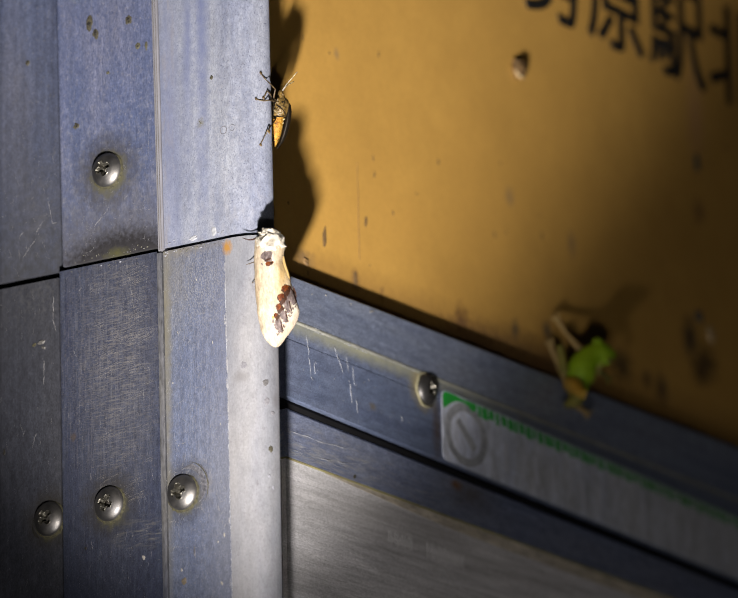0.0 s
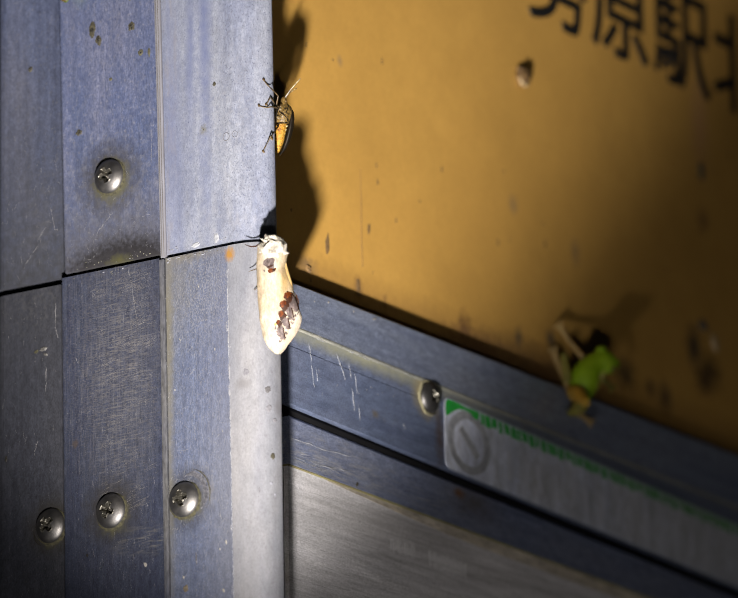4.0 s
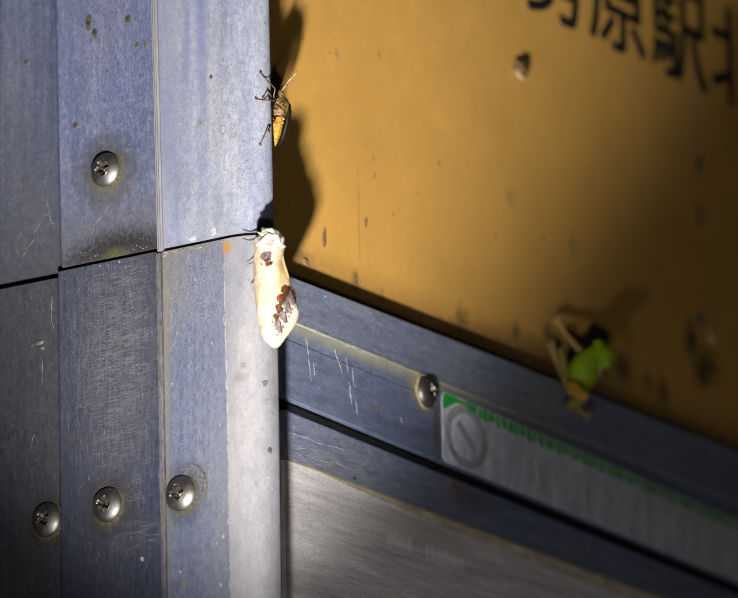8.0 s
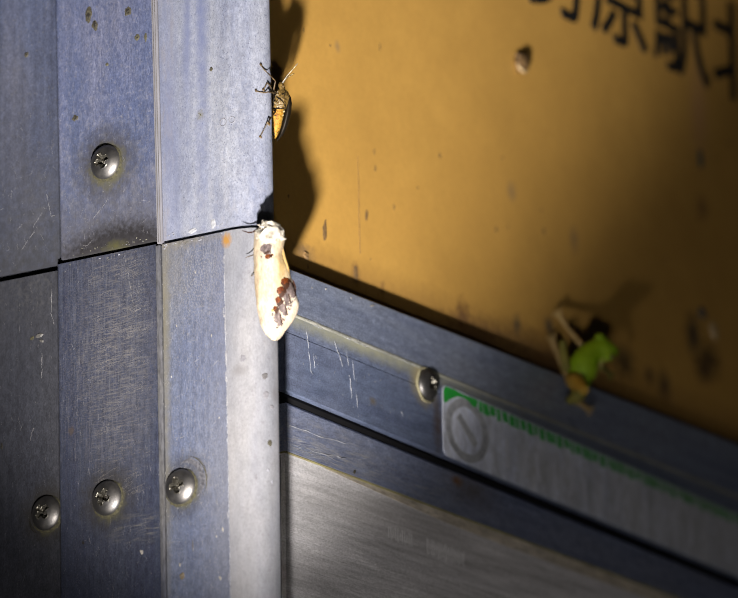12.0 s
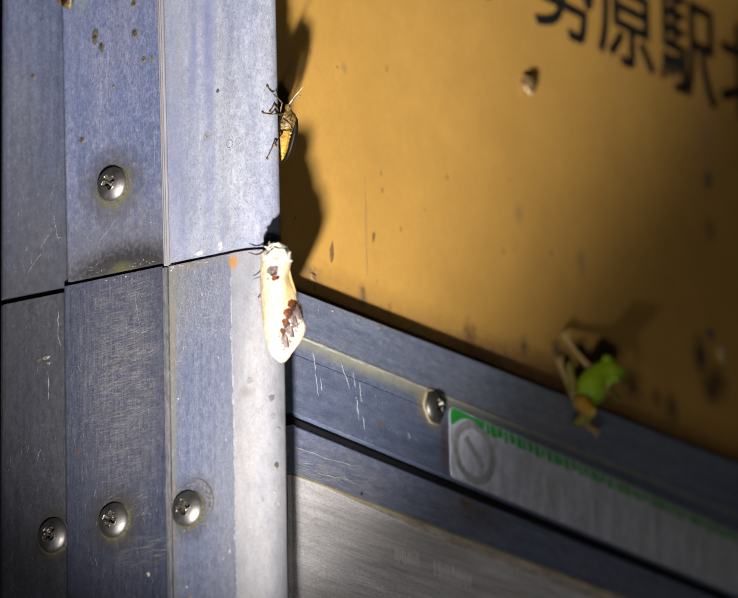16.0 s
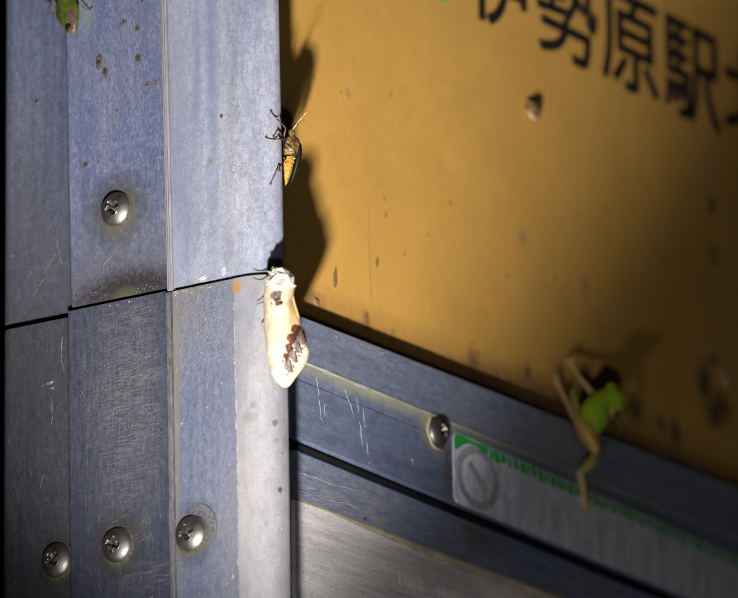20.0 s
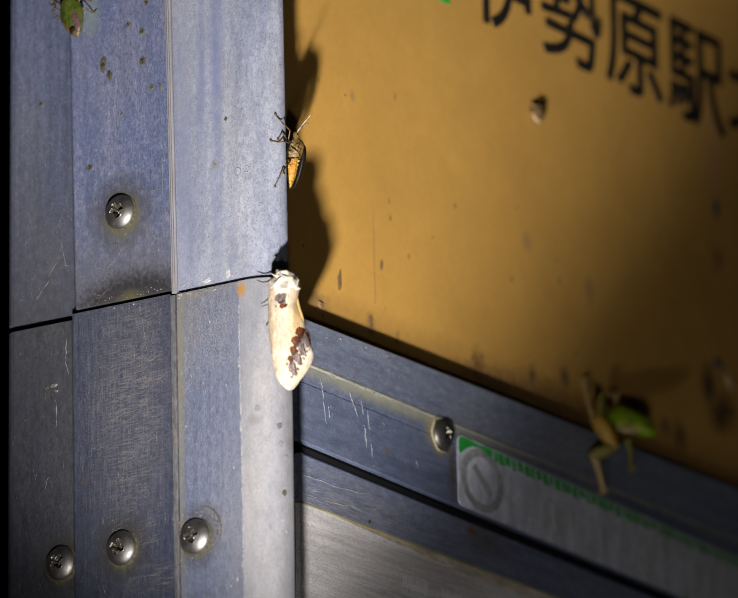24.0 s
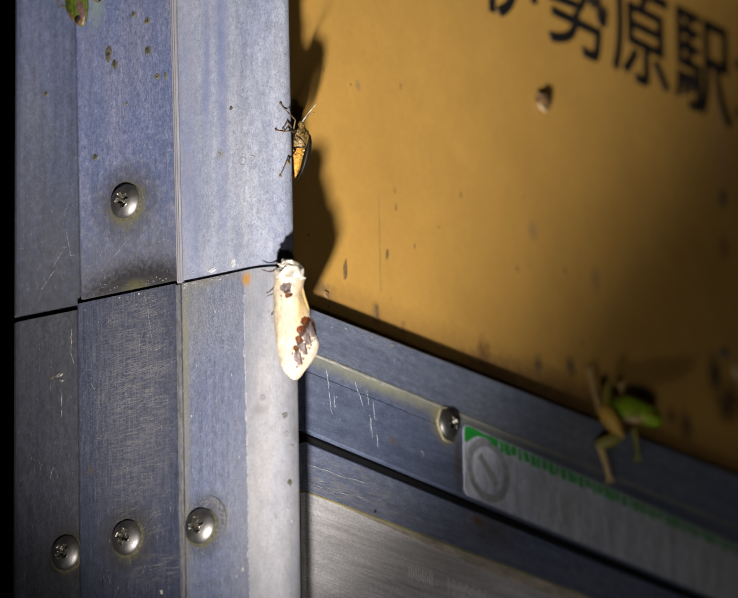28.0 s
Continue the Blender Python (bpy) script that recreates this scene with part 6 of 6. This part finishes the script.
# ---- green shield bug on the upper post
def build_green_bug():
    bug = thing("green_shield_bug", Matrix.Translation(J + Vector((-0.0016, 0.0565, 0.0742))) @ ON_SIDE @ pose(0, 0, 0, 0, 0, 17), "green shield bug with a plum wing tip on the upper post", "bug")

    def shell(v):
        k = 1.0 - 0.35 * max(0, -v.y) - 0.25 * max(0, v.y) ** 3
        return Vector((v.x * k, v.y, v.z * (1 if v.z > 0 else 0.6)))

    part("body", blob((0, 0, 0), (3.3 * MM, 6.0 * MM, 1.7 * MM), (0, 0, 0), 0.05, 24, 14, shape=shell), bug_green, bug, "green shield-shaped body", True)
    part("membrane", blob(mmv(0.95, -1.3, 1.0), (1.25 * MM, 4.0 * MM, 0.65 * MM), (0, 0, 6), 0.1, 14, 10), bug_plum, bug, "plum coloured wing membrane", True)
    part("wing_tip", blob(mmv(0.15, -4.5, 0.75), (1.5 * MM, 1.5 * MM, 0.6 * MM), (0, 0, 0), 0.15, 12, 8), bug_brown, bug, "brown wing tip", True)
    part("tip_spot", blob(mmv(-0.35, -4.2, 1.2), (1.0 * MM, 1.1 * MM, 0.4 * MM), (0, 0, 0), 0.2, 10, 6), bug_dark, bug, "black spot on the wing tip", True)
    part("side_patch", blob(mmv(-1.7, -2.6, 0.75), (0.7 * MM, 2.4 * MM, 0.5 * MM), (0, 0, 20), 0.1, 12, 8), bug_brown, bug, "brown side of the wing", True)
    part("margin", tube([mmv(2.6, 2.2, 0.8), mmv(2.5, -1.0, 0.9), mmv(1.7, -4.0, 0.8)], [0.3 * MM, 0.42 * MM, 0.2 * MM], 8), bug_green, bug, "green wing margin", True)
    part("scutellum", blob(mmv(-0.6, 0.4, 1.2), (1.1 * MM, 3.0 * MM, 0.6 * MM), (0, 0, -6), 0.1, 14, 10), bug_green, bug, "", True)
    part("head", blob(mmv(0, 6.3, 0.1), (1.3 * MM, 1.2 * MM, 0.9 * MM), (0, 0, 0), 0.05, 12, 8), bug_green, bug, "green head", True)
    for s, y, e in ((1, -0.6, -1.6), (1, 2.0, 1.6), (1, 4.0, 5.0), (-1, -0.6, 3.0), (-1, 2.0, 4.5), (-1, 4.0, 7.0)):
        part("leg", tube([mmv(2.2 * s, y, 0), mmv(4.0 * s, (y + e) / 2 + 0.8, 0.9), mmv(5.3 * s, e - 0.4, -1.0), mmv(6.3 * s, e + 0.2, -1.3)], [0.22 * MM, 0.19 * MM, 0.15 * MM, 0.11 * MM], 7), bug_leg, bug,
             "thin brown leg")
    return bug


build_green_bug()


# ---- green tree frog at the foot of the sign panel
FROG_AT = J + Vector((154.3, 6.1, 0.3)) * MM


def build_frog():
    frog = thing("tree_frog", Matrix.Translation(FROG_AT) @ TOWARDS, "bright green tree frog with pale limbs clinging to the rail", "frog")

    spine = ((-2.7, -7.3, 1.8, 0.6), (-2.5, -6.8, 1.8, 1.5), (-1.9, -5.8, 1.6, 2.1), (-1.4, -4.7, 1.4, 2.7), (-1.0, -3.5, 1.2, 3.0), (-0.8, -1.9, 0.9, 3.6), (-0.4, -0.1, 0.5, 3.7), (0.3, 1.5, -0.3, 3.4), (1.3, 2.8, -1.2, 2.9), (2.6, 3.6, -2.0, 2.8),
             (4.0, 4.0, -2.9, 3.0), (5.4, 4.0, -3.7, 2.7), (6.7, 3.8, -4.4, 1.9), (7.8, 3.6, -4.9, 0.9))
    part("body", tube([mmv(x, y, z) for x, y, z, _ in spine], [r * MM for *_, r in spine], 24), frog_green, frog, "smooth green back", True)
    part("belly", blob(mmv(-1.0, -2.4, 0.1), (3.3 * MM, 3.2 * MM, 4.2 * MM), (0, 0, 20), 0.1, 18, 12), frog_olive, frog, "olive flank", True)

    part("belly", blob(mmv(1.1, -1.5, 0.2), (2.3 * MM, 3.4 * MM, 2.8 * MM), (0, 0, -14), 0.08, 18, 12), frog_lime, frog, "pale yellow-green underside", True)
    part("belly", blob(mmv(1.8, 0.6, -3.0), (2.7 * MM, 4.6 * MM, 2.2 * MM), (0, 0, -48), 0.12, 18, 12, seed=2), frog_pale, frog, "pale cream belly", True)

    def skull(v):
        return Vector((v.x * (1 + 0.2 * v.x), v.y * (1 - 0.25 * v.x), v.z * (1 - 0.2 * v.x)))

    head = part("head", blob(mmv(4.6, 3.7, -3.2), (3.4 * MM, 3.1 * MM, 3.5 * MM), (0, 0, -6), 0.06, 20, 14, shape=skull, seed=4), frog_green, frog, "green blunt head", True)
    for p in ((3.8, 6.8, -2.6), (6.3, 2.2, -0.4)):
        part("eyelid", blob(mmv(*p), (1.45 * MM, 1.25 * MM, 1.3 * MM), (0, 0, 0), 0.05, 12, 8), frog_green, head, "", True)
    part("eye", blob(mmv(6.9, 2.1, 0.3), (0.75 * MM, 0.75 * MM, 0.75 * MM), (0, 0, 0), 0, 12, 8), frog_eye, head, "dark eye", True)
    part("jaw", blob(mmv(4.6, 1.3, -2.0), (1.9 * MM, 0.9 * MM, 2.2 * MM), (0, 0, 12), 0.05, 14, 8), frog_lime, head, "pale yellow-green throat", True)
    for ob in list(frog.children) + list(head.children):      # the body is flatter than it is wide
        ob.data.transform(Matrix.Diagonal((1, 1, 0.65, 1)))
    return frog


def limb(name, length, radii, mat, label, toes=False):
    """A limb piece from its joint along local z."""
    n = len(radii)
    bm = tube([mmv(0.25 * math.sin(2.6 * k / (n - 1)), 0, length * k / (n - 1)) for k in range(n)], [r * MM for r in radii], 10)
    ob = part(name, bm, mat, tree_frog, label, True)
    if toes:
        for k in range(4):
            a = -0.5 + 0.33 * k
            tip = mmv(2.6 * math.sin(a), 0.4, length + 2.6 * math.cos(a))
            toe = part("toe", tube([mmv(0, 0, length - 0.5), mmv(1.4 * math.sin(a), 0.2, length + 1.2 * math.cos(a)), tip], [0.32 * MM, 0.24 * MM, 0.2 * MM], 6), mat, ob, "", True)
    return ob


tree_frog = build_frog()
thigh = limb("thigh", 9.3, (1.6, 2.3, 2.2, 1.7, 1.2), frog_orange, "orange-yellow thigh")
shank = limb("shank", 6.6, (1.3, 1.8, 1.6, 1.0), frog_olive, "olive shank")
hind_foot = limb("hind_foot", 8.6, (1.15, 1.05, 0.85, 0.7), frog_pale, "pale long foot", True)
far_leg = limb("far_leg", 12.6, (1.0, 0.85, 0.65, 0.6, 0.8), frog_pale, "pale limb", True)
near_thigh = limb("near_thigh", 7.4, (1.2, 1.3, 1.1, 0.9), frog_olive, "olive folded thigh")
far_arm = limb("far_arm", 9.4, (0.9, 0.75, 0.55, 0.7), frog_pale, "pale arm", True)
near_arm = limb("near_arm", 7.4, (0.95, 0.8, 0.6, 0.5), frog_olive, "olive foreleg", True)

# seconds, frog's shift (mm) and turn, then a start and a direction point for each limb
FROG_ROWS = (
    (0.0, (0, 0, 0), (0, 0, 0), "A"), (19.25, (0, 0, 0), (0, 0, 0), "A"), (19.6, (-0.1, -0.3, 0), (0, 0, -1), "AB"), (19.85, (-0.2, -0.4, 0), (0, 0, -2), "B"), (20.4, (-0.2, -0.4, 0), (0, 0, -5), "B"),
    (21.0, (-0.3, -1.5, -0.3), (0, 0, -17), "E"), (21.5, (0.5, -0.7, -0.6), (0, 0, -35), "D"), (22.5, (3.0, -0.9, -5.2), (-28, 6, -44), "CD"), (23.5, (5.8, -0.9, -10), (-60, 12, -52), "C"), (28.0, (5.8, -0.9, -10), (-60, 12, -52), "C"))
LIMB_POSES = {
    "thigh": {"A": ((-3.8, -3.4, 0.8), (-0.8, -6.2, 8.0)), "AB": ((-3.8, -2.8, 0.8), (1.0, -9.0, 3.8)), "B": ((-3.9, -2.2, 1.0), (0.4, -11.0, 2.6)), "D": ((-3.2, -3.0, 0.5), (0.6, -11.3, 2.6)), "C": ((-0.8, -1.0, -2.5), (3.5, -8.4, -0.5))},
    "shank": {"A": ((-0.6, -6.6, 7.6), (-3.8, -8.7, 3.4)), "AB": ((0.6, -8.6, 4.0), (-4.6, -9.7, 1.6)), "B": ((0.2, -11.0, 2.6), (-4.3, -15.2, 2.4)), "D": ((0.6, -11.3, 2.6), (-5.0, -15.2, 2.4)), "C": ((3.4, -8.3, -0.4), (-1.9, -9.9, 0.5))},
    "hind_foot": {"A": ((-3.6, -8.5, 3.2), (0.2, -10.9, -3.2)), "AB": ((-4.6, -9.6, 2.0), (2.0, -16.2, 3.0)), "B": ((-4.3, -15.0, 2.4), (-2.6, -26.3, 4.6)), "D": ((-5.0, -15.2, 2.4), (-2.8, -26.5, 4.6)), "C": ((-1.9, -9.8, 0.5), (0.5, -18.0, -1.6))},
    "far_leg": {"A": ((-3.4, -5.2, 0.8), (-8.2, 6.4, -5.0)), "B": ((-4.4, -3.0, 0.8), (-9.8, 8.3, -5.0)), "D": ((-4.4, -3.4, 0.8), (-10.6, 8.2, -5.0)), "C": ((-1.3, -2.0, -4.0), (-3.9, 9.0, -13.0))},
    "near_thigh": {"A": ((-4.6, -1.2, 1.6), (-5.6, 5.6, 0.0)), "B": ((-4.6, -1.2, 1.6), (-5.6, 5.9, 0.0)), "D": ((-4.5, -1.8, 0.8), (-5.6, 6.4, 0.0)), "C": ((0.0, -0.4, -3.0), (1.0, 5.2, -8.0))},
    "far_arm": {"E": ((-0.2, 4.6, -1.0), (-0.7, 10.8, -5.0)), "A": ((-0.9, 5.2, -1.1), (-6.2, 12.4, -6.1)), "B": ((-1.0, 5.0, -1.1), (-5.6, 11.8, -6.1)), "D": ((-0.5, 4.2, -2.2), (-3.0, 9.0, -7.7)), "C": ((5.5, -4.0, -10.0), (4.4, 5.0, -17.0))},
    "near_arm": {"A": ((4.0, -0.5, -1.1), (6.0, -2.0, -6.6)), "B": ((4.0, -0.5, -1.1), (6.0, -2.6, -6.6)), "D": ((4.6, -2.0, -1.1), (6.6, -6.0, -5.5)), "C": ((7.2, -6.0, -9.5), (8.6, -14.5, -14.0))},
}


def limb_pose(name, key):
    keys = LIMB_POSES[name]
    if key == "E" and key not in keys:
        key = "B"
    if key in keys:
        a, b = (Vector(v) for v in keys[key])
    else:
        a = (Vector(keys[key[0]][0]) + Vector(keys[key[1]][0])) / 2
        b = (Vector(keys[key[0]][1]) + Vector(keys[key[1]][1])) / 2
    return Matrix.Translation(a * MM) @ (b - a).to_track_quat("Z", "Y").to_matrix().to_4x4()


def motions():
    rests = [(t, Matrix.Translation(mmv(*s)) @ pose(0, 0, 0, rx, ry, 0) @ pose(0, 0, 0, 0, 0, turn)) for t, s, (rx, ry, turn), _ in FROG_ROWS]
    base = Matrix.Translation(FROG_AT) @ TOWARDS
    walk(tree_frog, [(t, base @ m) for t, m in rests])
    for ob in (thigh, shank, hind_foot, far_leg, near_thigh, far_arm, near_arm):
        walk(ob, [(t, m.inverted() @ limb_pose(ob.name, key)) for (t, m), (_, _, _, key) in zip(rests, FROG_ROWS)])


motions()
